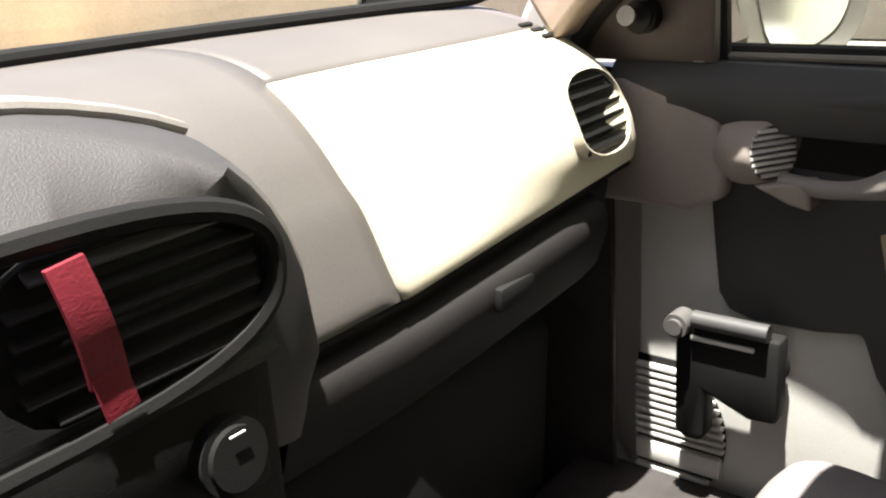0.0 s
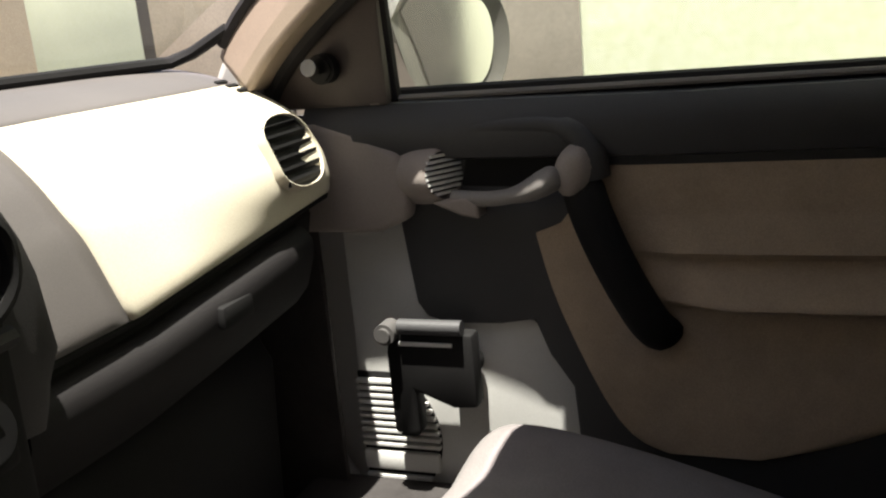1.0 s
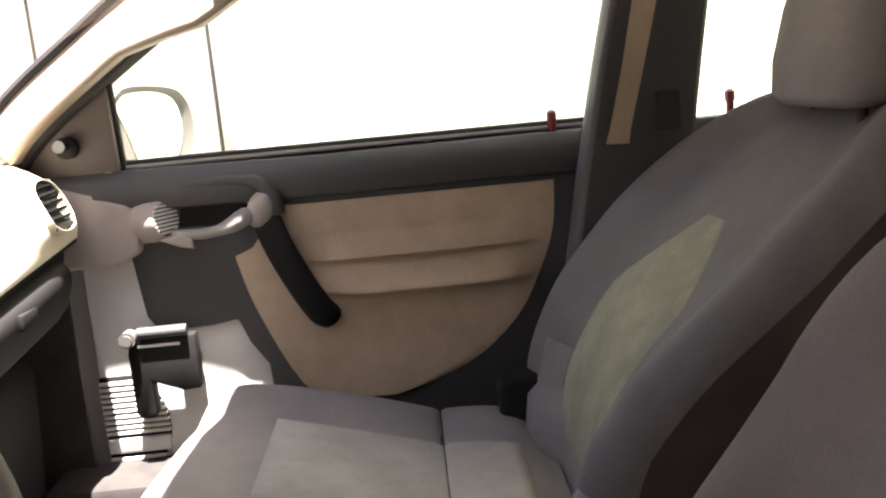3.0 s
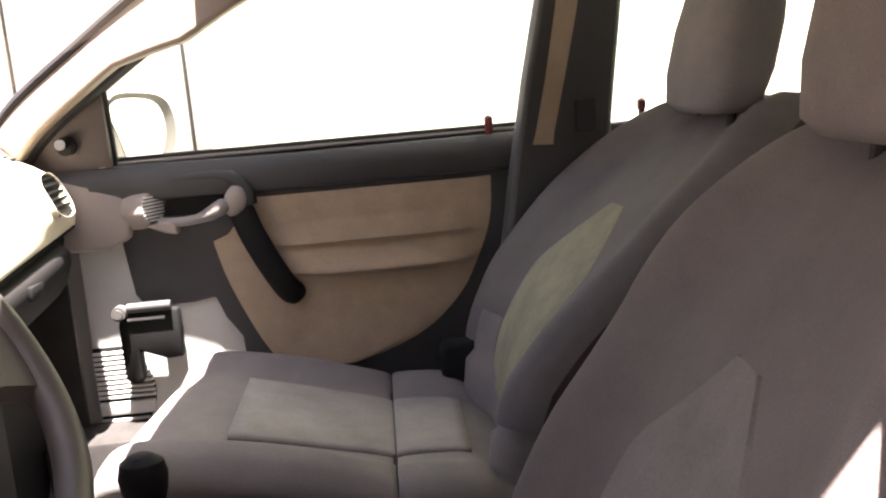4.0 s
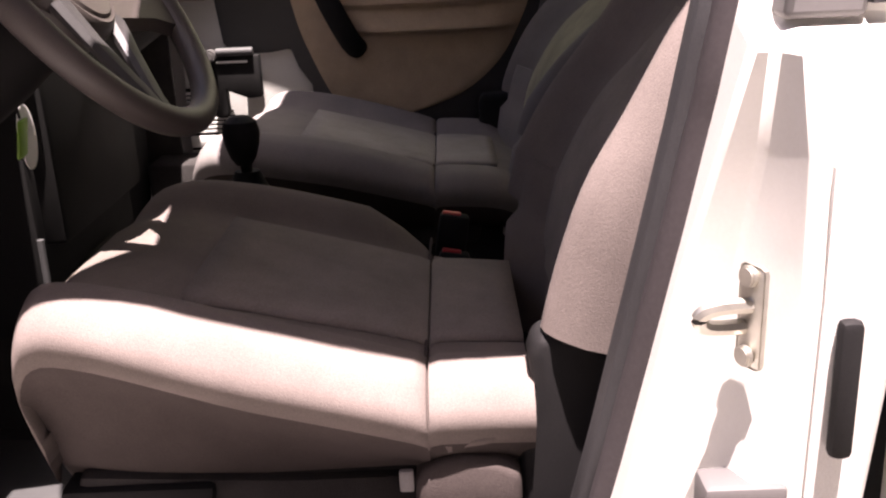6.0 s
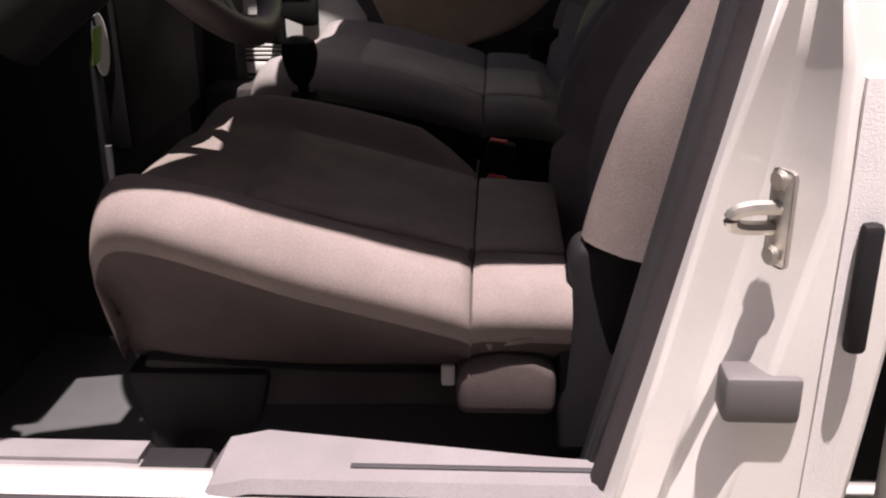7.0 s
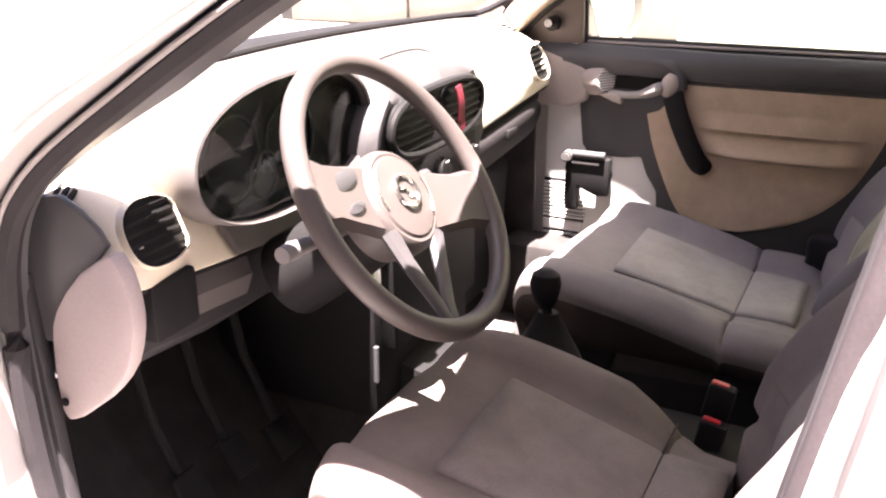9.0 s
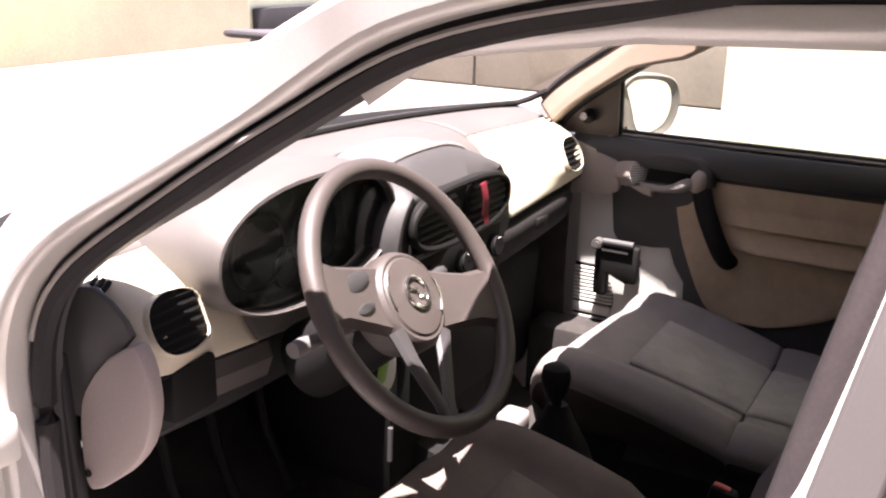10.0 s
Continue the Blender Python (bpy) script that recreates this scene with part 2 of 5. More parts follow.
# ---- ground and surroundings ----
def surroundings():
    bm = bmesh.new()
    bmesh.ops.create_grid(bm, x_segments=2, y_segments=2, size=60)
    tagged(part("ground", bm, CONCRETE), "sunlit pale concrete yard", "ground", kind="structure")
    bm = box((0.18, 7.0, 2.6), (1.50, -2.84, 1.3), 0.02)
    tagged(part("wall_east", bm, WALL_PALE), "pale yellowish painted wall close beside the car", "wall", kind="structure")
    far = tagged(part("wall_far", box((0.16, 7.3, 2.6), (7.58, 2.65, 1.3), 0.01), DARK), "grey weathered yard wall of tall panels", "wall", kind="structure")
    for k in range(5):
        part("panel", box((0.06, 1.40, 2.55), (7.47, -0.30 + 1.43 * k, 1.29), 0.012), WALL_FAR, far)
    bm = box((14.5, 0.25, 3.2), (2.2, 9.6, 1.6), 0.02)
    tagged(part("wall_north", bm, WALL_BEIGE), "beige rendered boundary wall", "wall", kind="structure")
    bm = box((6.0, 0.25, 3.2), (12.6, 9.8, 1.6), 0.02)
    tagged(part("wall_side", bm, WALL_PALE), "pale painted wall beyond the yard corner", "wall", kind="structure")
    bm = box((5.6, 0.10, 0.46), (12.5, 9.60, 0.23), 0.02)
    tagged(part("wall_plinth", bm, DARK), "dark painted plinth at the foot of the pale wall", "plinth", kind="structure")
    # West and south walls are added out of view to cut the sky light.
    bm = box((0.25, 22, 4.5), (-3.1, -1.4, 2.25), 0.02)
    tagged(part("unseen_wall_west", bm, WALL_GREY), "added unseen wall that blocks sky light at the open door", "wall", kind="structure")
    bm = box((13, 0.25, 4.5), (1.2, -7.5, 2.25), 0.02)
    tagged(part("unseen_wall_south", bm, WALL_GREY), "added unseen wall behind the car that blocks sky light", "wall", kind="structure")
    bm = slab([(5.1, 9.3), (7.0, 7.4), (6.0, 6.2), (4.4, 5.1), (3.3, 5.9), (3.6, 7.8)], "z", -0.02, 0.012, 0.008)
    tagged(part("soil_patch", bm, WALL_BEIGE), "dry beige soil patch on the yard", "soil", kind="structure")


surroundings()


# ---- car body ----
def car_body():
    car = thing("car_body", "silver hatchback body shell with open driver doorway", "car")
    # floor pan and carpet
    # Sheet added over the carpet, paler so the sun patch on it reads brighter.
    part("sun_patch_sheet", slab([(-0.50, 0.62), (-0.20, 0.62), (-0.18, 0.84), (-0.50, 0.84)], "z", 0.351, 0.358, 0.003), DOOR_TRIM, car, "grey sheet added to brighten the sun patch on the floor")
    part("floor_pan", box((1.36, 2.6, 0.04), (0, -0.15, 0.33), 0.01), CARPET, car)
    part("tunnel", loft([[(-0.14, y, 0.34), (-0.10, y, z), (0.10, y, z), (0.14, y, 0.34)] for y, z in ((-1.0, 0.44), (0.3, 0.45), (0.8, 0.50), (1.1, 0.60))]), CARPET, car)
    part("firewall", slab([(-0.68, 0.34), (0.68, 0.34), (0.68, 0.98), (-0.68, 0.98)], "y", 1.08, 1.11, 0), CARPET, car)
    part("toe_board", slab([(0.85, 0.34), (1.09, 0.60), (1.09, 0.34)], "x", -0.66, 0.66, 0), CARPET, car)
    for s in (-1, 1):
        # sill beam
        prof = [(0.60, 0.34), (0.60, 0.43), (0.615, 0.450), (0.64, 0.462), (0.70, 0.462), (0.715, 0.450), (0.76, 0.445), (0.775, 0.42), (0.78, 0.29), (0.72, 0.24), (0.60, 0.26)]
        part("sill", loft([[(s * x, y, z) for x, z in prof] for y in (-1.1, 0.0, 0.5, 0.95)]), PAINT, car)
        # B pillar, tapering and leaning back, with its inside cover and seal
        back = 0.0 if s < 0 else -0.05
        rings, cover, lip = [], [], []
        for z, y0, y1, xi, xo, e in ((0.44, 0.170, 0.02, 0.63, 0.755, 0.055), (0.60, 0.138, 0.01, 0.65, 0.765, 0.055), (0.75, 0.110, 0.0, 0.665, 0.77, 0.055), (0.83, 0.094, -0.010, 0.667, 0.767, 0.038), (0.886, 0.084, -0.017, 0.668, 0.762, 0.022), (0.896, 0.082, -0.018, 0.668, 0.728, 0.020), (1.05, 0.053, -0.035, 0.652, 0.702, 0.018), (1.20, 0.022, -0.05, 0.625, 0.672, 0.016), (1.345 if s < 0 else 1.31, -0.005, -0.06, 0.595, 0.636, 0.014)):
            y0, y1 = y0 + back, y1 + back
            rings.append([(s * xi, y0, z), (s * (xo - e), y0, z), (s * (xo - e * 0.9), y0 - 0.6 * e, z), (s * xo, y0 - e, z), (s * xo, y1, z), (s * xi, y1, z)])
            cover.append([(s * (xi - 0.042), y0 + 0.004, z), (s * (xi - 0.022), y0 + 0.014, z), (s * (xi - 0.001), y0 + 0.010, z), (s * (xi - 0.001), y1 - 0.06, z), (s * (xi - 0.035), y1 - 0.05, z)])
            if z != 0.896:
                lip.append((s * (xi + (0.020 + 0.012 * max(0.0, z - 0.9) if s < 0 else 0.010)), y0 - 0.004, z))
        bevelled(part("pillar", loft(rings), PAINT_JAMB, car, sharp=12), 0.004)
        bevelled(part("pillar_cover", loft(cover), DARK if s < 0 else DOOR_TRIM, car, "dark grey pillar cover"), 0.006)
        part("pillar_seal", tube(smooth_line(lip, 4), 0.0145 if s < 0 else 0.012, 10), SEAL if s < 0 else RUBBER, car)
    # roof with rails
    rings = []
    for y, dz in ((0.566, -0.077), (0.489, -0.026), (0.30, 0.0), (-0.2, 0.015), (-0.9, 0.0), (-1.25, -0.06)):
        rings.append([(x, y - (0.2 * x * x if y > 0.2 else 0), 1.385 + dz - 0.16 * x * x) for x in (-0.62, -0.5, -0.3, 0, 0.3, 0.5, 0.62)])
    thick(part("roof", loft(rings, False, False), PAINT, car), 0.03, -1)
    return car


CAR = car_body()


def pillar_line(s):
    """Line of the door opening from the hinge pillar over the A pillar to the roof rail."""
    up = 1.0 if s < 0 else 0.0
    return smooth_line([(s * 0.69, 0.80, 0.50), (s * 0.69, 0.86, 0.62), (s * 0.69, 0.875, 0.80), (s * 0.69, 0.865, 0.93), (s * 0.685, 0.81, 1.02), (s * 0.67, 0.68, 1.115),
                        (s * 0.65, 0.54, 1.205), (s * 0.63, 0.40, 1.27 + 0.013 * up), (s * 0.615, 0.22, 1.305 + 0.020 * up), (s * 0.605, 0.03, 1.315 + 0.027 * up), (s * 0.60, -0.5, 1.31 + 0.03 * up)], 6)


for s in (-1, 1):
    line = pillar_line(s)
    # outer painted pillar and rail, inside trim, and the rubber seal along the opening
    def beam(dx_in, dx_out, d0, d1, rail=0.0, slope=0.0, deep=0.0, foot=1.0, wide=0.0):
        rings = []
        for i, q in enumerate(line):
            dx1 = dx_out + wide * min(1.0, max(0.0, (0.46 - q.y) / 0.16)) * (1 - 0.6 * min(1.0, max(0.0, (0.20 - q.y) / 0.16))) - 0.95 * wide * max(0.0, 1 - abs(q.y - 0.56) / 0.14) + 0.5 * wide * max(0.0, 1 - abs(q.y - 0.74) / 0.11)
            dx0 = dx_in * (foot + (1 - foot) * min(1.0, max(0.0, (q.z - 1.0) / 0.10)))
            t = (line[min(i + 1, len(line) - 1)] - line[max(i - 1, 0)]).normalized()
            n = Vector((0, t.z, -t.y))
            e = d1 + (rail - d1) * min(1.0, max(0.0, (0.50 - q.y) / 0.15)) if rail else d1
            f = d0 - deep * min(1.0, max(0.0, (0.66 - q.y) / 0.10))
            rings.append([q + Vector((s * dx0, 0, 0)) + n * f, q + Vector((s * dx1, 0, 0)) + n * f, q + Vector((s * dx1, 0, 0)) + n * e, q + Vector((s * (dx0 + slope), 0, 0)) + n * e])
        return loft(rings)
    bevelled(part("a_pillar", beam(0.0, 0.05, 0.012, 0.070, 0.055, wide=0.03), PAINT, CAR), 0.012, 3)
    part("door_seal", tube([q for q in line if s < 0 or q.z > 0.95], 0.014, 8), RUBBER, CAR)
    if s < 0:
        part("seal_lip", tube([q + Vector((-0.0145, 0.002, 0.003)) for q in line if 0.93 < q.z and q.y > -0.1], 0.0032, 6), HANDLE_GREY, CAR, "pale lip along the door seal")
    if s < 0:
        part("pillar_trim", beam(-0.085, -0.008, -0.004, 0.05, foot=0.28), DOOR_TRIM, CAR, "dark grey pillar trim", 60)
    else:
        line = [q for q in line if q.z > 0.99]
        bevelled(part("pillar_trim", beam(-0.060, -0.012, -0.005, 0.060, 0.11, 0.030, 0.04), PILLAR_TAN, CAR, "tan plastic pillar trim"), 0.015, 3)
        edge = [q + Vector((-0.030, 0.034, 0.050)) for q in line if q.y > 0.45]
        part("windscreen_seal", tube(edge, 0.008, 8), RUBBER, CAR)


def glazing():
    bm = loft([[(x, 0.570 - 0.2 * x * x + (0.530 - 0.12 * x * x) * t, 1.294 - 0.10 * x * x - (0.279 - 0.07 * x * x) * t + 0.02 * math.sin(math.pi * t)) for x in (-0.62, -0.4, -0.2, 0, 0.2, 0.4, 0.62)] for t in (0, 0.25, 0.5, 0.75, 1)], False, False)
    part("windscreen", bm, GLASS, CAR, "clear laminated windscreen")
    bm = loft([[(x, 1.115 - 0.32 * x * x + dy, 1.022 - 0.03 * x * x + dz) for x in np.linspace(-0.66, 0.66, 15)] for dy, dz in ((-0.012, -0.006), (0.0, 0.002), (0.03, 0.006), (0.07, 0.0), (0.07, -0.03))], False, False)
    thick(part("scuttle", bm, BLACK, CAR, "black rubber scuttle strip"), 0.006)
    part("windscreen_foot", tube([(x, 1.064 - 0.36 * x * x, 1.029) for x in np.linspace(-0.63, 0.63, 17)] + [(0.645, 0.900, 1.037), (0.655, 0.860, 1.058)], 0.0068, 8), BLACK, CAR, "black rubber strip at the windscreen's foot")
    rings = []
    for y, z, w in ((1.20, 0.985, 0.72), (1.35, 0.985, 0.73), (1.6, 0.955, 0.72), (1.9, 0.88, 0.69), (2.1, 0.78, 0.64), (2.16, 0.62, 0.62)):
        rings.append([(x * w, y - 0.22 * x * x, z - 0.06 * abs(x) ** 4 + 0.012 * math.exp(-((abs(x) - 0.55) / 0.06) ** 2)) for x in np.linspace(-1, 1, 33)])
    part("bonnet", loft(rings, False, False), PAINT, CAR)
    for s in (-1, 1):
        rings = [[(s * 0.70, y, z), (s * 0.755, y, z - 0.03), (s * 0.775, y, z - 0.14), (s * 0.775, y, 0.35), (s * 0.70, y, 0.35)] for y, z in ((0.90, 0.97), (1.2, 0.96), (1.6, 0.93), (2.0, 0.82))]
        bevelled(part("front_wing", loft(rings), PAINT, CAR), 0.02, 3)
        bm = loft([[(s * 0.69, 0.89, z), (s * 0.735, 0.90, z), (s * 0.735, 0.96, z), (s * 0.69, 0.96, z)] for z in (0.45, 0.94)])
        part("hinge_pillar", bm, PAINT_JAMB, CAR)


glazing()
for z in (0.60, 0.82):
    part("hinge", box((0.05, 0.05, 0.06), (-0.75, 0.90, z), 0.008), PAINT_JAMB, CAR)
part("kick_panel", slab([(0.80, 0.36), (1.08, 0.36), (1.08, 0.90), (0.87, 0.90), (0.855, 0.62)], "x", -0.672, -0.655, 0.004), DARK, CAR)
part("kick_panel", slab([(0.80, 0.36), (1.08, 0.36), (1.08, 0.96), (0.80, 0.96)], "x", 0.678, 0.688, 0.003), CARPET, CAR)
def sill_piece(rows):
    return loft([[(-0.560 - i, y, 0.36), (-0.572 - i, y, 0.452 - d), (-0.592 - i, y, 0.476 - d), (-0.665, y, 0.476 - d), (-0.672, y, 0.466 - d)] for y, d, i in rows], False)


part("sill_plate", sill_piece(((0.12, 0, 0.042), (0.20, 0, 0.034), (0.30, 0, 0.020), (0.45, 0, 0), (0.485, 0.008, 0), (0.51, 0.045, 0), (0.52, 0.09, 0))), SILL_GREY, CAR, "scuffed grey sill plate")
part("sill_plate", sill_piece(((0.565, 0.034, 0), (0.60, 0.032, 0), (0.84, 0.032, 0))), SILL_GREY, CAR, "scuffed grey sill plate")
part("sill_gap", box((0.060, 0.060, 0.010), (-0.605, 0.538, 0.440), 0.003), BLACK, CAR)
# Added piece that stops a stray sun spot on the passenger door.
part("corner_sun_block", box((0.12, 0.07, 0.012), (0.575, 0.478, 1.256), 0.004), HEADLINER, CAR)
# Added hidden piece whose shadow darkens the lower left of the steering wheel.
part("corner_sun_block", slab([(-0.62, 0.64), (-0.62, 0.45), (-0.45, 0.49), (-0.495, 0.535), (-0.54, 0.568), (-0.59, 0.605)], "z", 1.274, 1.282, 0.003), DOOR_TRIM, CAR)
part("sill_groove", box((0.006, 0.20, 0.003), (-0.645, 0.27, 0.4765), 0.001), DARK, CAR)
part("sill_carpet", loft([[(-0.50, y, 0.352), (-0.53, y, 0.40), (-0.568, y, 0.446), (-0.60, y, 0.448), (-0.60, y, 0.352)] for y in (0.57, 0.62, 0.74, 0.83)]), SILL_GREY, CAR, "worn grey lining beside the sill")
part("hood_liner", slab([(-0.58, 0.30), (0.58, 0.30), (0.58, -1.1), (-0.58, -1.1)], "z", 1.330, 1.336, 0), HEADLINER, CAR)
part("rear_body", loft([[(-0.72, -1.15, 0.3), (0.72, -1.15, 0.3), (0.70, -1.2, 0.95), (-0.70, -1.2, 0.95)], [(-0.72, -1.2, 0.3), (0.72, -1.2, 0.3), (0.70, -1.25, 0.95), (-0.70, -1.25, 0.95)]]), PAINT, CAR)


def wheel(x, y):
    """Road wheel: tyre and pressed steel rim."""
    s = -1 if x < 0 else 1
    R = lambda r, a, dx: (x + s * dx, y + r * math.cos(a), 0.285 + r * math.sin(a))
    turn = np.linspace(0, 2 * math.pi, 33)[:-1]
    tyre = part("wheel", loft([[R(r, a, dx) for a in turn] for r, dx in ((0.175, -0.07), (0.25, -0.08), (0.278, -0.065), (0.285, -0.03), (0.285, 0.03), (0.278, 0.062), (0.25, 0.075), (0.18, 0.068))], True, False), RUBBER, CAR, "black road tyre")
    part("rim", loft([[R(r, a, dx) for a in turn] for r, dx in ((0.182, 0.060), (0.172, 0.064), (0.165, 0.030), (0.10, 0.022), (0.07, 0.040), (0.03, 0.045))]), STEEL, tyre)


for wx in (-0.66, 0.66):
    for wy in (1.50, -0.92):
        wheel(wx, wy)
for s in (-1, 1):
    part("quarter_panel", slab([(-0.86, 0.98), (-1.24, 0.95), (-1.22, 0.34), (-0.62, 0.38), (-0.81, 0.60)], "x", s * 0.748, s * 0.780, 0.008), PAINT, CAR)
    part("c_pillar", loft([[(s * 0.775, y0, 0.97), (s * 0.735, y0, 0.97), (s * 0.735, y1, 0.97), (s * 0.775, y1, 0.97)] for y0, y1 in ((-0.86, -1.22),)] + [[(s * 0.655, -0.68, 1.30), (s * 0.615, -0.68, 1.30), (s * 0.615, -1.20, 1.28), (s * 0.655, -1.20, 1.28)]]), PAINT, CAR)
g = part("rear_window", loft([[(-0.70, -1.235, 0.96), (0.70, -1.235, 0.96)], [(-0.61, -1.21, 1.30), (0.61, -1.21, 1.30)]], False, False), GLASS_SIDE, CAR)
g.visible_shadow = False
bevelled(part("front_bumper", loft([[(x, 2.10 - 0.10 * (x / 0.7) ** 2, 0.30), (x, 2.20 - 0.14 * (x / 0.7) ** 2, 0.34), (x, 2.20 - 0.14 * (x / 0.7) ** 2, 0.56), (x, 2.12 - 0.12 * (x / 0.7) ** 2, 0.64), (x, 2.0, 0.62), (x, 2.0, 0.30)] for x in np.linspace(-0.74, 0.74, 13)]), PAINT, CAR), 0.01)


def jamb_fittings():
    st = part("striker_plate", box((0.020, 0.005, 0.062), (-0.755, 0.079, 0.737), 0.004, (0, 0, 25)), STEEL, CAR, "zinc door striker plate")
    part("striker_loop", tube(smooth_line([(-0.755, 0.078, 0.744), (-0.757, 0.098, 0.744), (-0.757, 0.108, 0.740), (-0.756, 0.107, 0.733), (-0.753, 0.097, 0.730), (-0.751, 0.078, 0.730)], 4), 0.0048, 8), STEEL, st)
    for z in (0.714, 0.762):
        part("bolt", disc((-0.757, 0.083, z), (-0.42, 0.9, 0), 0.0065, 0.005, 10, 0.001), STEEL, st)
    part("check_plate", box((0.028, 0.050, 0.034), (-0.757, 0.080, 0.618), 0.005), PANEL_GREY, CAR)
    part("gap_strip", loft([[(-x, 0.046, z), (-x + 0.02, 0.046, z), (-x + 0.02, 0.024, z), (-x, 0.024, z)] for z, x in ((0.45, 0.7575), (0.62, 0.768), (0.75, 0.7725), (0.826, 0.7715))]), DOOR_LOW, CAR, "grey strip along the pillar edge")
    part("gap_plug", box((0.012, 0.014, 0.085), (-0.776, 0.032, 0.70), 0.005), BLACK, CAR)
    for x, z, r in ((-0.690, 0.466, 0.007), (-0.738, 0.451, 0.004)):
        part("sill_seal", tube([(x, 0.13, z), (x, 0.45, z), (x, 0.80, z)], r, 8), SILL_GREY if r < 0.005 else RUBBER, CAR)


jamb_fittings()
bevelled(part("pillar_panel", loft([[(-x, y0, z), (-x + 0.03, y0, z), (-x + 0.03, y0 - 0.044, z), (-x, y0 - 0.044, z)] for z, y0, x in ((0.898, 0.067, 0.738), (1.02, 0.045, 0.718), (1.12, 0.026, 0.700), (1.22, 0.006, 0.678), (1.31, -0.012, 0.652))]), PANEL_GREY, CAR, "grey upper pillar panel"), 0.004)
part("pillar_strip", loft([[(-x, y0 - 0.046, z), (-x + 0.03, y0 - 0.046, z), (-x + 0.03, y0 - 0.058, z), (-x, y0 - 0.058, z)] for z, y0, x in ((0.905, 0.067, 0.738), (1.02, 0.045, 0.718), (1.12, 0.026, 0.700), (1.22, 0.006, 0.678), (1.31, -0.012, 0.652))]), RUBBER, CAR)
# Added grey panel in place of the grey reflection on the rear window.
part("window_reflection_panel", loft([[(-x, y0 - 0.060, z), (-x + 0.03, y0 - 0.060, z), (-x + 0.03, y0 - 0.105, z), (-x, y0 - 0.105, z)] for z, y0, x in ((0.940, 0.062, 0.731), (1.02, 0.047, 0.716), (1.12, 0.028, 0.698), (1.22, 0.008, 0.676), (1.30, -0.008, 0.652))]), PANEL_GREY, CAR, "added grey panel standing in for the rear window's reflection")
part("sill_cover", box((0.115, 1.9, 0.20), (0.645, -0.1, 0.425), 0.01), CARPET, CAR)


def rear_door(s):
    d = thing("rear_door", "closed silver rear door with black window frame", "car door")
    bm = slab([(-0.005, 0.40), (0.0, 0.90), (-0.03, 0.98), (-0.85, 0.98), (-0.80, 0.60), (-0.60, 0.40)], "x", s * 0.755, s * 0.785, 0.006)
    part("outer_skin", bm, PAINT, d)
    part("window_frame", tube([(s * 0.755, -0.03, 0.97), (s * 0.72, -0.06, 1.15), (s * 0.66, -0.085, 1.295), (s * 0.64, -0.6, 1.29), (s * 0.70, -0.82, 0.99)], 0.014, 8), RUBBER, d)
    g = part("pane", loft([[(s * 0.75, -0.035, 0.98), (s * 0.75, -0.82, 0.98)], [(s * 0.65, -0.085, 1.29), (s * 0.64, -0.65, 1.285)]], False, False), GLASS_SIDE, d)
    g.visible_shadow = False
    inn = slab([(-0.10, 0.45), (-0.10, 0.965), (-0.85, 0.965), (-0.80, 0.60), (-0.55, 0.45)], "x", s * 0.70, s * 0.72, 0.01)
    part("inner_trim", inn, DOOR_TRIM, d)
    pin = part("lock_pin", loft([[(s * 0.70 + math.cos(a) * r, -0.20 + math.sin(a) * r, z) for a in np.linspace(0, 2 * math.pi, 9)[:-1]] for z, r in ((0.955, 0.006), (0.982, 0.0065), (0.986, 0.008), (0.998, 0.008), (1.002, 0.003))]), PIN_RED, d, "red lock pin")
    return d


rear_door(-1)
rear_door(1)


def open_door():
    d = thing("driver_door", "silver driver door standing wide open at its hinges", "car door")
    L, T = 0.86, 0.07
    part("shell", slab([(0.03, 0.42), (0.0, 0.60), (0.0, 0.95), (L, 0.96), (L, 0.62), (L - 0.06, 0.42)], "x", 0.0, T, 0.012, 3), PAINT, d)
    part("trim_panel", slab([(0.07, 0.47), (0.07, 0.955), (L - 0.04, 0.96), (L - 0.04, 0.62), (L - 0.10, 0.47)], "x", T - 0.002, T + 0.022, 0.01), DOOR_TRIM, d, "dark grey inner trim")
    part("window_frame", tube(smooth_line([(0.04, 0.02, 0.95), (0.04, 0.22, 1.08), (0.045, 0.46, 1.24), (0.05, 0.66, 1.30), (0.05, 0.82, 1.30), (0.04, L - 0.02, 1.12), (0.04, L - 0.01, 0.96)], 5), 0.014, 8), RUBBER, d)
    d.matrix_basis = pose(-0.785, 0.975, 0, 0, 0, 180 - 72) @ Matrix.Diagonal((-1, 1, 1, 1))
    return d


open_door()


# ---- dashboard ----
def dash_edge(x):
    """y and z of the lower rear edge of the upper dashboard at x."""
    t = min(1.0, max(0.0, (abs(x) - 0.365) / 0.27))
    return 0.795 - 0.035 * t, 0.842 + 0.043 * t


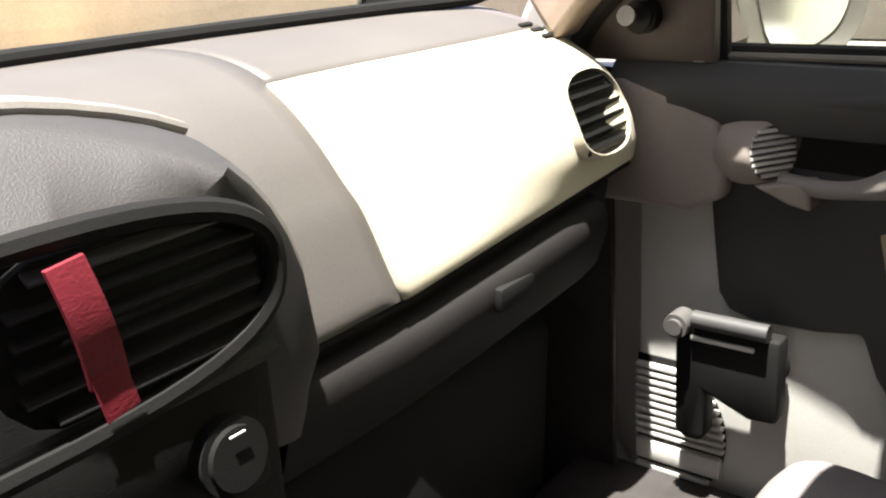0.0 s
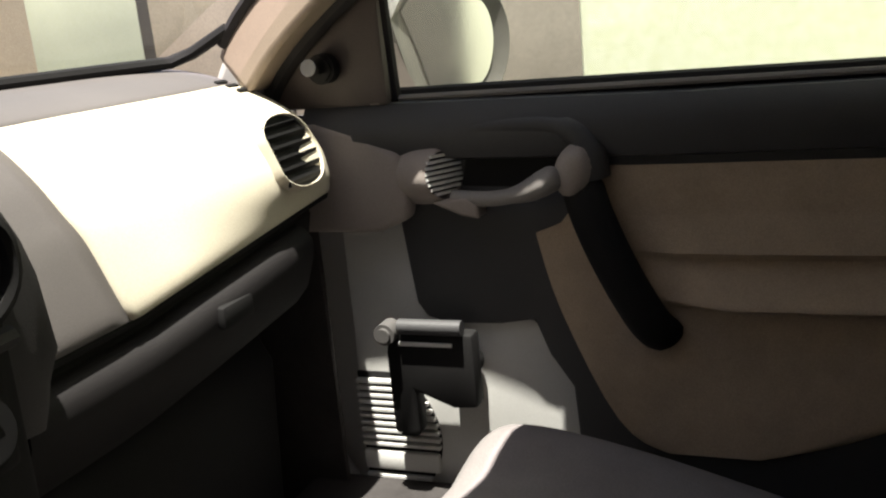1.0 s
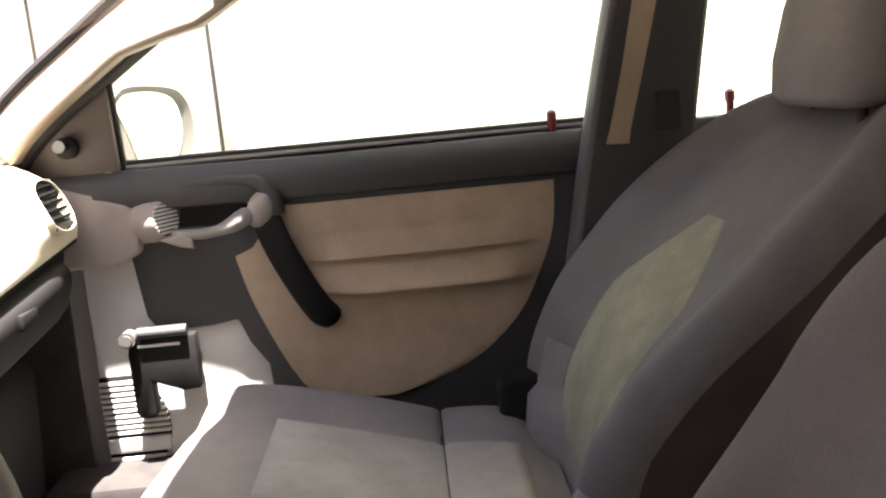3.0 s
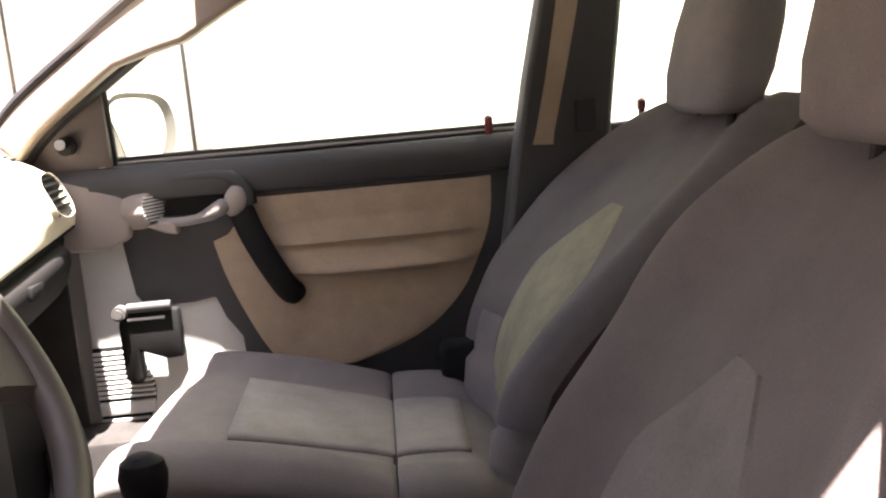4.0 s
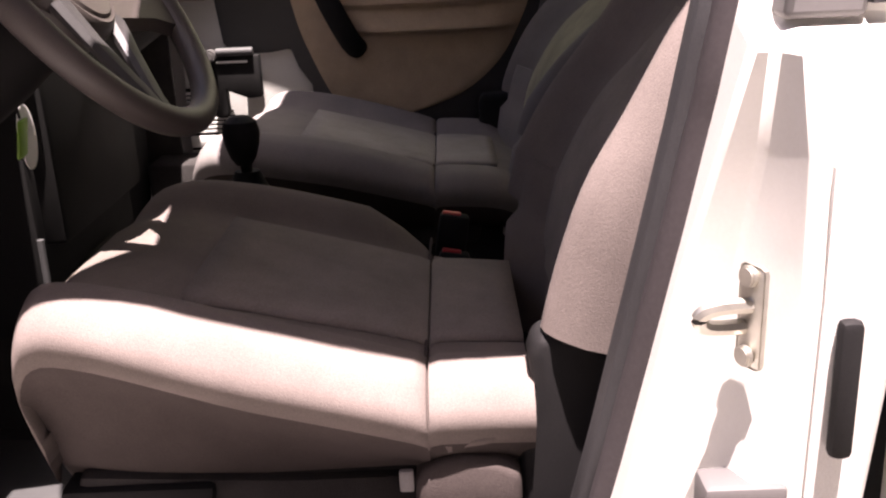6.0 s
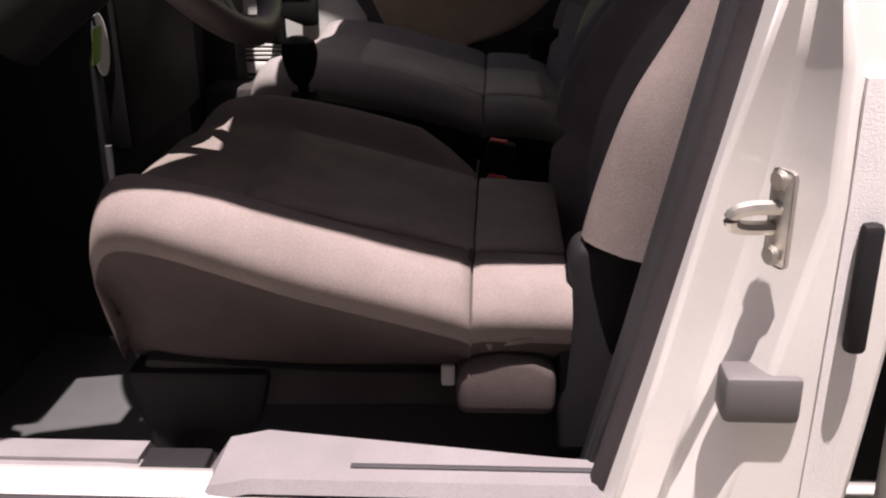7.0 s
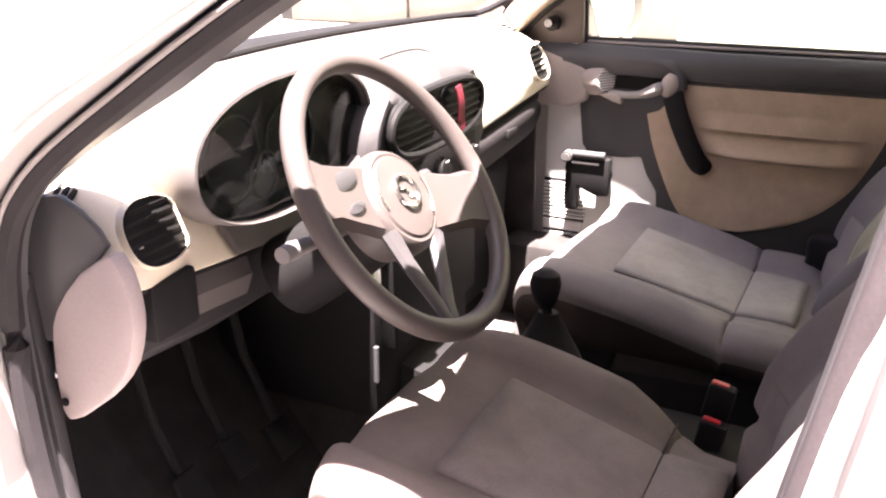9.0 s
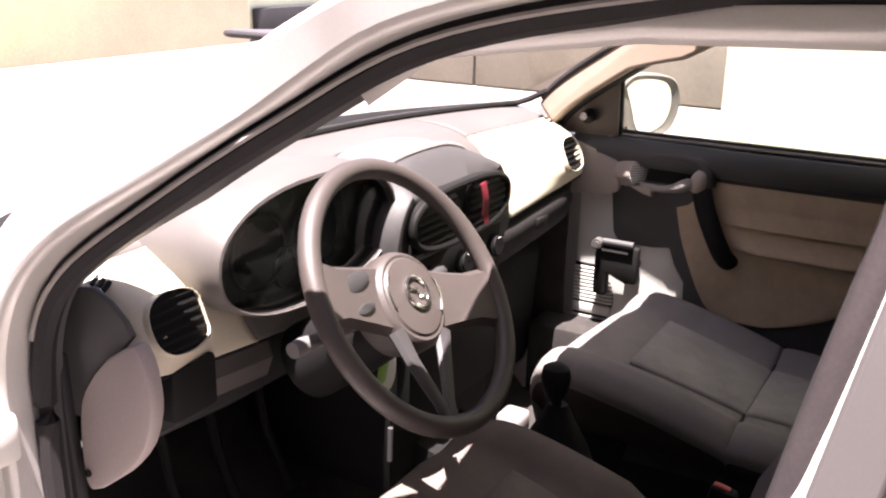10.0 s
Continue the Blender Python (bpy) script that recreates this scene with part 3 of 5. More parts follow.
def dash_section(x):
    y, z = dash_edge(x)
    w = max(0.0, (abs(x) - (0.640 if x > 0 else 0.612)) / 0.032)
    k = 0.045 * w * w
    yw = 1.115 - 0.32 * x * x
    m = 0.76 + 0.55 * (y - 0.76)
    o = min(1.0, max(0.0, (abs(x) - 0.40) / 0.15))
    q = min(1.0, max(0.0, (0.57 - abs(x)) / 0.15))
    upright = [(yw, 1.018), (0.95, 1.018), (0.89, 1.008), (m + 0.082, 0.99), (m + 0.043 - 0.010 * o, 0.962), (m + 0.020 - 0.010 * o, 0.93), (m + 0.010 - 0.007 * o, 0.905), (y + 0.003, z + 0.012), (y + 0.005, z)]
    sloping = [(yw, 1.018), (0.97, 1.017), (0.912, 1.008), (y + 0.082, 0.99), (y + 0.054, 0.962), (y + 0.034, 0.93), (y + 0.022, 0.905), (y + 0.006, z + 0.012), (y + 0.005, z)]
    pts = [(a + (c - a) * q, b + (d - b) * q) for (a, b), (c, d) in zip(upright, sloping)]
    return [(x, min(yw, py + k * (1 if i > 1 else 0.3)), pz - 0.012 * w * w * (1 if i < 5 else 0)) for i, (py, pz) in enumerate(pts)]


def skin(x0, x1, n, f):
    xs = [x0 + (x1 - x0) * i / n for i in range(n + 1)]
    return loft([f(x) for x in xs], False, False)


def dashboard():
    d = thing("dashboard", "grey and cream plastic dashboard with round-ended air vents", "dashboard")
    dense = lambda x: [tuple(v) for v in smooth_line(dash_section(x), 4)]
    cut = 11
    def strip(a, b, n, lo, hi):
        """Panel between two slanting ends; a and b give (x at the top, x at the foot)."""
        out = []
        for i in range(n + 1):
            row = []
            for k in range(lo, hi):
                t = (k - lo) / max(1, hi - lo - 1)
                xa, xb = a[0] + (a[1] - a[0]) * t ** 1.4, b[0] + (b[1] - b[0]) * t ** 1.4
                row.append(dense(xa + (xb - xa) * i / n)[k])
            out.append(row)
        return loft(out, False, False)
    thick(part("middle_panel", strip((-0.515, -0.42), (0.322, 0.357), 40, 0, 33), DASH_TOP, d, "grey-beige padded dash middle"), 0.006, 1)
    thick(part("top_pad", strip((0.322, 0.330), (0.669, 0.669), 30, 0, cut + 1), DASH_TOP, d, "grey-beige padded dash top"), 0.006, 1)
    thick(part("top_pad", strip((-0.650, -0.650), (-0.515, -0.495), 14, 0, cut + 1), DASH_TOP, d, "grey-beige padded dash top"), 0.006, 1)
    thick(part("passenger_panel", strip((0.327, 0.357), (0.669, 0.669), 30, cut, 33), DASH_CREAM, d, "cream passenger panel"), 0.0075, 1)
    thick(part("driver_panel", strip((-0.650, -0.650), (-0.492, -0.42), 16, cut, 33), DASH_CREAM, d, "cream driver-side panel"), 0.0075, 1)
    cap = [(0.747, 0.942), (0.734, 0.922), (0.727, 0.89), (0.728, 0.857), (0.742, 0.815), (0.768, 0.782), (0.80, 0.755), (0.842, 0.729), (0.851, 0.765), (0.848, 0.827), (0.835, 0.865), (0.795, 0.912)]
    e = part("end_cap", slab([(q.x, q.y) for q in smooth_line([(a, b, 0) for a, b in cap + cap[:1]], 2)[:-1]], "x", -0.645, -0.668, 0.006), CAP_BEIGE, d, "pinkish beige end cap")
    part("screw", disc((-0.671, 0.838, 0.757), (-1, 0, 0), 0.005, 0.004, 10, 0.001), BLACK, e)
    part("side_panel", slab([(0.815, 0.992), (0.790, 0.980), (0.768, 0.962), (0.757, 0.945), (0.795, 0.905), (0.835, 0.86), (0.848, 0.82), (0.90, 0.82), (0.90, 0.93), (0.87, 0.985)], "x", -0.650, -0.659, 0.003), DOOR_TRIM, d, "dark grey side of the dash")
    part("end_closure", slab([(1.0, 0.87), (1.0, 1.005), (0.92, 1.0), (0.87, 0.985), (0.835, 0.955), (0.815, 0.925), (0.808, 0.895), (0.803, 0.88)], "x", 0.646, 0.656, 0.003), DASH_CREAM, d)
    # lower knee panels
    def knee(x):
        y, z = dash_edge(x)
        return [(x, y + 0.022, z - 0.004), (x, y + 0.015, z - 0.02), (x, y + 0.03, z - 0.09), (x, y + 0.10, z - 0.14), (x, 1.05, z - 0.15)]
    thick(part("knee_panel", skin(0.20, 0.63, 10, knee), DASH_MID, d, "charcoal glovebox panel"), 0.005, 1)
    thick(part("knee_panel", skin(-0.64, -0.10, 10, knee), DARK, d, "mid-grey knee panel"), 0.005, 1)
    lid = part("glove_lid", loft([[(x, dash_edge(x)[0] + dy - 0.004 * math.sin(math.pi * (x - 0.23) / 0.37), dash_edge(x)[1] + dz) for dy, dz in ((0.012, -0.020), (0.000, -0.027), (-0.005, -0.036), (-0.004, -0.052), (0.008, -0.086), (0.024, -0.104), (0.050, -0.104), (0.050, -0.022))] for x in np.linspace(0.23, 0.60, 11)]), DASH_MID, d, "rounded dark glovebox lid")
    part("latch", box((0.05, 0.012, 0.022), (0.47, dash_edge(0.47)[0] - 0.006, dash_edge(0.47)[1] - 0.048), 0.004), BLACK, lid)
    part("glove_bin", slab([(0.86, 0.74), (0.84, 0.70), (0.86, 0.42), (1.0, 0.42), (1.0, 0.74)], "x", 0.20, 0.625, 0.01), BLACK, d)
    part("lip", tube([(x, dash_edge(x)[0] + 0.006, dash_edge(x)[1] - 0.004) for x in np.linspace(0.21, 0.645, 12)], 0.006, 8), BLACK, d)
    part("lip", tube([(x, dash_edge(x)[0] + 0.006, dash_edge(x)[1] - 0.004) for x in np.linspace(-0.645, -0.42, 8)], 0.006, 8), BLACK, d)
    part("knee_bar", loft([[(x, dash_edge(x)[0] + 0.012, dash_edge(x)[1] - 0.012), (x, dash_edge(x)[0] + 0.004, dash_edge(x)[1] - 0.035), (x, dash_edge(x)[0] + 0.016, dash_edge(x)[1] - 0.066), (x, dash_edge(x)[0] + 0.05, dash_edge(x)[1] - 0.05)] for x in (-0.525, -0.48, -0.43, -0.38)]), DASH_TOP, d)
    part("cup_drawer", box((0.075, 0.05, 0.07), (-0.565, 0.785, 0.845), 0.006), BLACK, d)
    for s, x in ((1, 0.594), (-1, -0.580)):
        # round-ended vent: bezel, dark well, slats
        c = Vector((x, 0.767, 0.936))
        n = Vector((0, -0.92, 0.38)).normalized()
        u = Vector((1, 0, 0))
        v = n.cross(u)
        if v.z < 0:
            v = -v
        ring = []
        for k in range(28):
            a = 2 * math.pi * k / 28
            px = s * max(-0.039, 0.044 * math.copysign(abs(math.cos(a)) ** 0.8, math.cos(a)))
            ring.append((px, 0.038 * math.copysign(abs(math.sin(a)) ** 0.8, math.sin(a))))
        P = lambda q, h, k=1.0: c + u * q[0] * k + v * q[1] * k + n * h
        vent = part("air_vent", loft([[P(q, -0.05, 1.04) for q in ring], [P(q, 0.0015, 1.035) for q in ring], [P(q, 0.0045, 1.015) for q in ring], [P(q, 0.0045, 1.0) for q in ring], [P(q, -0.004, 0.98) for q in ring]]), DASH_CREAM, d, "cream-rimmed black louvred air vent")
        part("vent_well", loft([[P(q, 0.0005, 0.985) for q in ring], [P(q, -0.003, 0.985) for q in ring]]), BLACK, vent)
        for k in range(6):
            h = -0.029 + k * 0.0115
            w = 0.041 * math.sqrt(max(0.05, 1 - (h / 0.040) ** 2))
            x0, x1 = (-0.036, w) if s > 0 else (-w, 0.036)
            bm = loft([[P((xx, h), 0.0042), P((xx, h + 0.0012), 0.0042), P((xx, h - 0.003), 0.0002), P((xx, h - 0.0044), 0.0002)] for xx in (x0, x1)])
            part("slat", bm, BLACK, vent)
        for k in range(3):
            at = (0.628, 0.860 - 0.0125 * k, 1.004 - 0.0045 * k) if s > 0 else (-0.631, 0.843 - 0.009 * k, 0.987 - 0.002 * k)
            bm = box((0.016, 0.0055, 0.006), at, 0.001, (24, 0 if s > 0 else -30, s * -8))
            part("demister_slot", bm, BLACK, d)
    return d


DASH = dashboard()


def arch(cx, z0, w0, w1, top, n=24):
    """An arch outline, wide w0 at its foot z0 and w1 near the crown."""
    out = []
    for k in range(n + 1):
        a = math.pi * k / n
        t = math.sin(a)
        w = w0 + (w1 - w0) * t
        c = math.cos(a)
        out.append((cx + w * math.copysign(abs(c) ** 0.75, c), z0 + (top - z0) * t ** 0.8))
    return out


def oval(cx, cz, a, b, n=40):
    """A closed, slightly squared oval."""
    out = []
    for k in range(n):
        t = 2 * math.pi * k / n
        out.append((cx + a * math.copysign(abs(math.cos(t)) ** 0.85, math.cos(t)), cz + b * math.copysign(abs(math.sin(t)) ** 0.9, math.sin(t))))
    return out


def instrument_hood():
    face = oval(-0.340, 0.980, 0.188, 0.084)
    rings = []
    for y, k, up in ((0.756, 0.99, 0), (0.748, 1.0, 0), (0.743, 1.012, 0.001), (0.744, 1.03, 0.004), (0.758, 1.055, 0.008), (0.79, 1.075, 0.010), (0.86, 1.085, 0.002), (1.0, 1.09, -0.05)):
        rings.append([(-0.340 + (x + 0.340) * k, y + 0.03 * max(0.0, (0.90 - z) / 0.02) * (k > 1.03), 0.98 + (z - 0.98) * k + up * max(0.0, z - 0.90) / 0.16) for x, z in face])
    h = part("instrument_hood", loft(rings, True, False), DASH_TOP, DASH, "grey-beige hood over dark instruments")
    thick(h, 0.004, -1)
    part("instrument_face", slab(face, "y", 0.782, 0.787, 0), DIAL, h, "black instrument face behind clear cover")
    rings = [[(x, y, z) for x, z in face] for y in (0.746, 0.784)]
    part("cowl", loft(rings, True, False), BLACK, h)
    cover = part("clear_cover", loft([[(-0.340 + (x + 0.340) * e, y, 0.98 + (z - 0.98) * e) for x, z in face] for e, y in ((0.98, 0.762), (0.7, 0.768), (0.3, 0.771), (0.02, 0.772))], True, True), GLASS, h, "clear curved instrument cover")
    cover.visible_shadow = False
    for x, r in ((-0.42, 0.052), (-0.30, 0.052), (-0.36, 0.03)):
        z = 0.975 if r > 0.04 else 0.94
        part("dial_ring", tube([(x + r * math.cos(a), 0.780, z + r * math.sin(a)) for a in np.linspace(0, 2 * math.pi, 25)[:-1]], 0.002, 6, closed=True, up=(0, 1, 0)), DARK, h)
    return h


instrument_hood()


def centre_stack():
    c = thing("centre_console", "dark grey centre stack with vents, knobs and floor console", "console")
    rings = []
    foot = 0.83
    shape = ((0.721, 0.97, 0.97), (0.722, 1.0, 1.0), (0.735, 1.06, 1.01), (0.78, 1.20, 1.01), (0.82, 1.31, 0.99), (0.87, 1.36, 0.96), (0.93, 1.36, 0.90), (1.0, 1.36, 0.80))
    dome = [(x, 0.88 + 0.157 * ((z - 0.88) / 0.157) ** 0.72) for x, z in arch(0.012, 0.88, 0.192, 0.165, 1.037)]
    outline = [(0.19, foot), (0.194, 0.845), (0.196, 0.86)] + dome + [(-0.172, 0.86), (-0.171, 0.845), (-0.166, foot)]
    def surface(y, x, z, kx, kz):
        """A point of the housing, whose crown leans away from the seats and whose passenger side flares into the dash."""
        z = z if z < 0.9 else 0.9 + (z - 0.9) * kz
        lean = 1.7 * max(0.0, z - 0.998) * min(1.0, max(0.0, (0.95 - y) / 0.20)) + (0.05 * max(0, 0.88 - z) / 0.28 if y < 0.76 else 0)
        return (0.012 + (x - 0.012) * (kx if x > 0.012 else min(kx, 1.06)), y + lean, z)
    for y, kx, kz in ((0.732, 0.30, 0.30), (0.728, 0.6, 0.6), (0.724, 0.90, 0.90)) + shape:
        rings.append([surface(y, x, z, kx, kz) for x, z in outline])
    part("housing", loft(rings, False, False), HOUSING, c, "dark grey rounded housing")
    part("fascia", slab([(0.165, 0.60), (0.168, 0.92), (0.155, 0.965), (0.12, 0.992), (-0.095, 0.992), (-0.13, 0.965), (-0.143, 0.92), (-0.14, 0.60)], "y", 0.7195, 0.75, 0.006), BLACK, c)
    part("lower_body", slab([(0.185, 0.48), (0.188, 0.845), (-0.162, 0.845), (-0.158, 0.48)], "y", 0.745, 1.06, 0.01), BLACK, c)
    for x0 in (0.095, -0.070):
        v = part("air_vent", slab([(x0 + 0.075 * math.cos(a), 0.948 + 0.043 * max(-0.9, min(0.9, 1.25 * math.sin(a)))) for a in np.linspace(0, 2 * math.pi, 29)[:-1]], "y", 0.714, 0.73, 0.003), BLACK, c, "black louvred centre vent")
        for k in range(6):
            # Top slat takes a paler plastic to carry its sunlit highlight.
            part("slat", box((0.128 - 0.024 * (k in (0, 5)), 0.010, 0.0022), (x0, 0.7125, 0.918 + k * 0.0125), 0.0008, (34, 0, 0), 1), BLACK if k < 5 else HOUSING, v)
    part("vent_bezel", tube([(0.012 + 0.160 * math.copysign(abs(math.cos(a)) ** 0.7, math.cos(a)), 0.712, 0.948 + 0.047 * math.copysign(abs(math.sin(a)) ** 0.8, math.sin(a))) for a in np.linspace(0, 2 * math.pi, 49)[:-1]], 0.0065, 8, closed=True, up=(0, 1, 0)), BLACK, c, "rounded bezel round both vents")
    crown = dome[5:20]
    ys, kxs, kzs = zip(*shape)
    def over(f, lift):
        """Across the crown, from the tray's front rim (f = 0) to its rear rim (f = 1)."""
        out = []
        for n, (x, z) in enumerate(crown):
            u = abs(n - 7) / 7
            y = (0.727 + 0.09 * u ** 2.2) * (1 - f) + (0.90 - 0.05 * u ** 2) * f
            px, py, pz = surface(y, x, z, float(np.interp(y, ys, kxs)), float(np.interp(y, ys, kzs)))
            out.append((px, py, pz + lift))
        return out
    part("top_tray", loft([over(f, 0.0025) for f in (0, 0.2, 0.4, 0.6, 0.8, 1.0)], False, False), SILL_GREY, c, "grey tray on top")
    # Rims are paler than the tray: their white highlight is put into the colour.
    part("tray_rim", tube(over(0, 0.003), 0.0045, 8), HANDLE_GREY, c)
    part("tray_rim", tube(over(1, 0.003), 0.0045, 8), HANDLE_GREY, c)
    part("heater_panel", box((0.29, 0.012, 0.075), (0.012, 0.722, 0.862), 0.006), BLACK, c)
    part("trim_bar", tube([(-0.14, 0.716, 0.902), (0.165, 0.716, 0.902)], 0.007, 8), DARK, c)
    for x in (-0.09, 0.012, 0.125):
        k = part("knob", disc((x, 0.711, 0.858), (0, -1, 0.1), 0.021, 0.02, 24, 0.004), BLACK, c)
        # White sliver painted on for the glint along the knob's upper edge.
        part("knob_glint", box((0.010, 0.001, 0.0012), (x, 0.7005, 0.873), 0.0003), WHITE_TAG, k)
    r = part("radio", box((0.20, 0.014, 0.055), (0.012, 0.738, 0.785), 0.005), BLACK, c, "black car radio")
    for k in range(5):
        part("button", box((0.022, 0.008, 0.010), (-0.05 + 0.031 * k, 0.731, 0.768), 0.002), DARK, r)
    part("floor_console", loft([[(-0.075 * k, y, 0.42), (-0.065 * k, y, z), (0.065 * k, y, z), (0.075 * k, y, 0.42)] for y, z, k in ((0.78, 0.56, 1.3), (0.70, 0.53, 1.1), (0.56, 0.51, 1.0), (0.40, 0.49, 0.95), (0.10, 0.48, 0.95))]), BLACK, c)
    part("edge_strip", tube([(-0.163, 0.742, 0.615), (-0.163, 0.743, 0.555)], 0.0045, 8), DOOR_TRIM, c, "grey strip on the console's edge")
    # Pale block added where sun strikes the console, which is too black to show it.
    bevelled(part("console_sun_patch", box((0.055, 0.050, 0.045), (0.085, 0.640, 0.545), 0.012, None, 3), HANDLE_GREY, c, "pale block standing in for a sunlit patch of the console"), 0.004)
    return c


centre_stack()
RIBBON = thing("ribbon", "dark red ribbon tied over the centre vent", "ribbon")
part("band", loft([[(0.047 + t * 0.009, 0.7005 - 0.004 * math.sin(t * 3.1), 0.985 - t * 0.057), (0.065 + t * 0.010, 0.7005 - 0.004 * math.sin(t * 3.1), 0.987 - t * 0.058), (0.065 + t * 0.010, 0.703 - 0.004 * math.sin(t * 3.1), 0.987 - t * 0.058), (0.047 + t * 0.009, 0.703 - 0.004 * math.sin(t * 3.1), 0.985 - t * 0.057)] for t in np.linspace(0, 1, 8)]), RED_DULL, RIBBON)


part("tail", loft([[(0.0555 + t * 0.003 + e * 0.017, 0.6985 - 0.001 * t, 0.932 - t * 0.020 + e * 0.003 + d) for e, d in ((0, 0), (1, 0), (1, 0.0012), (0, 0.0012))] for t in np.linspace(0, 1, 4)]), RED_DULL, RIBBON)


def gear_lever():
    g = thing("gear_lever", "black gear lever with leather-look boot and knob", "gear lever")
    part("boot", loft([[(math.cos(a) * r, y + math.sin(a) * r * 1.2, z) for a in np.linspace(0, 2 * math.pi, 13)[:-1]] for r, y, z in ((0.06, 0.52, 0.535), (0.045, 0.52, 0.58), (0.022, 0.52, 0.63), (0.014, 0.52, 0.65))]), BLACK, g)
    part("stick", tube([(0, 0.52, 0.60), (-0.01, 0.52, 0.70)], 0.008, 8), BLACK, g)
    part("knob", loft([[(-0.015 + math.cos(a) * r, 0.52 + math.sin(a) * r * 1.15, z) for a in np.linspace(0, 2 * math.pi, 17)[:-1]] for r, z in ((0.009, 0.662), (0.015, 0.672), (0.020, 0.69), (0.022, 0.706), (0.019, 0.72), (0.010, 0.727))]), BLACK, g)
    return g


gear_lever()


# ---- steering wheel ----
def steering_wheel():
    w = thing("steering_wheel", "grey-brown three-spoke steering wheel with round hub badge", "steering wheel")
    c = Vector((-0.3406, 0.5874, 0.9349))
    tilt = radians(34)
    e1, e2 = Vector((1, 0, 0)), Vector((0, math.sin(tilt), math.cos(tilt)))
    n = Vector((0, -math.cos(tilt), math.sin(tilt)))
    C = lambda x, y, h=0: c + e1 * x + e2 * y + n * h
    turn = radians(-19)
    f1, f2 = e1 * math.cos(turn) + e2 * math.sin(turn), e2 * math.cos(turn) - e1 * math.sin(turn)
    W = lambda x, y, h=0: c + f1 * x + f2 * y + n * h
    R = 0.1785
    part("rim", tube([W(R * math.cos(a), R * math.sin(a)) for a in np.linspace(0, 2 * math.pi, 65)[:-1]], 0.0138, 14, closed=True, up=n), WHEEL_SKIN, w)
    hub = []
    for h, k in ((-0.062, 0.9), (-0.035, 1.0), (-0.015, 0.99), (-0.007, 0.92), (-0.004, 0.86), (-0.005, 0.80), (-0.002, 0.76), (0.0, 0.5), (0.001, 0.2)):
        hub.append([W(0.066 * k * math.cos(a), 0.064 * k * math.sin(a) * (1.0 if math.sin(a) > 0 else 1.15), h) for a in np.linspace(0, 2 * math.pi, 33)[:-1]])
    h = part("hub", loft(hub), WHEEL_SKIN, w)
    for s in (-1, 1):
        rings = []
        for x, z0, z1, hh in ((0.045, 0.044, -0.052, -0.011), (0.09, 0.040, -0.045, -0.008), (0.13, 0.037, -0.041, -0.002), (0.170, 0.043, -0.048, 0.005)):
            rings.append([W(s * x, z0, hh - 0.012), W(s * x, z0 - 0.008, hh), W(s * x, z1 + 0.008, hh), W(s * x, z1, hh - 0.012), W(s * x, 0, hh - 0.022)])
        part("spoke", loft(rings), WHEEL_SKIN, w)
    for s in (-1, 1):
        part("lower_spoke", tube([W(s * 0.045, -0.048, -0.012), W(s * 0.032, -0.090, -0.010), W(s * 0.010, -0.145, -0.005), W(s * 0.005, -0.174, -0.002)], [0.015, 0.012, 0.010, 0.010], 8, 0.6, up=n), HOUSING, w, "slim pale lower spoke")
    for x, y, a, b in ((-0.102, 0.014, 0.027, 0.012), (-0.094, -0.020, 0.017, 0.007)):
        part("spoke_recess", loft([[W(x + a * k * math.cos(v), y + b * k * math.sin(v) + 0.35 * a * k * math.cos(v), h) for v in np.linspace(0, 2 * math.pi, 21)[:-1]] for h, k in ((-0.014, 0.9), (-0.005, 1.0), (-0.004, 0.85))]), DARK, w)
    b = part("emblem", tube([W(0.021 * math.cos(a), 0.021 * math.sin(a), 0.003) for a in np.linspace(0, 2 * math.pi, 33)[:-1]], 0.003, 8, closed=True, up=n), CHROME, w, "chrome ring badge")
    part("badge_mark", tube([W(-0.014, 0.004, 0.003), W(-0.002, 0.004, 0.003), W(0.002, -0.004, 0.003), W(0.014, -0.004, 0.003)], 0.0025, 6, up=n), CHROME, b)
    for s in (-1, 1):
        part("hub_groove", tube([W(0.050 * math.cos(a), 0.049 * math.sin(a), -0.001) for a in (np.linspace(-0.5, 0.5, 9) + (0 if s > 0 else math.pi))], 0.0018, 6, up=n), CHROME, w)
    part("column_shroud", loft([[C(0.040 * k * math.cos(a), 0.042 * k * math.sin(a) - 0.016, hh) for a in np.linspace(0, 2 * math.pi, 21)[:-1]] for hh, k in ((-0.045, 0.9), (-0.06, 1.1), (-0.12, 1.25), (-0.22, 1.35))]), BLACK, w, "charcoal column shroud")
    part("stalk", tube([C(-0.05, 0.0, -0.07), C(-0.12, 0.004, -0.065), C(-0.17, 0.008, -0.06), C(-0.185, 0.008, -0.06)], [0.008, 0.008, 0.011, 0.010], 10), SILL_GREY, w, "grey indicator stalk")
    part("stalk", tube([C(0.05, 0.0, -0.07), C(0.12, 0.004, -0.065), C(0.16, 0.008, -0.06)], [0.008, 0.008, 0.011], 10), DARK, w)
    return w


steering_wheel()
KEY = thing("key_tag", "green and white tags hanging from the ignition key", "key tag")
part("green_tag", box((0.028, 0.004, 0.042), (-0.245, 0.703, 0.755), 0.003, (10, 0, 5)), GREEN, KEY)
part("white_tag", loft([[(-0.222 + r * 0.020 * math.cos(a), y, 0.752 + r * 0.036 * math.sin(a)) for a in np.linspace(0, 2 * math.pi, 21)[:-1]] for y, r in ((0.706, 0.95), (0.707, 1.0), (0.709, 1.0), (0.710, 0.95))]), WHITE_TAG, KEY, "white oval paper tag")
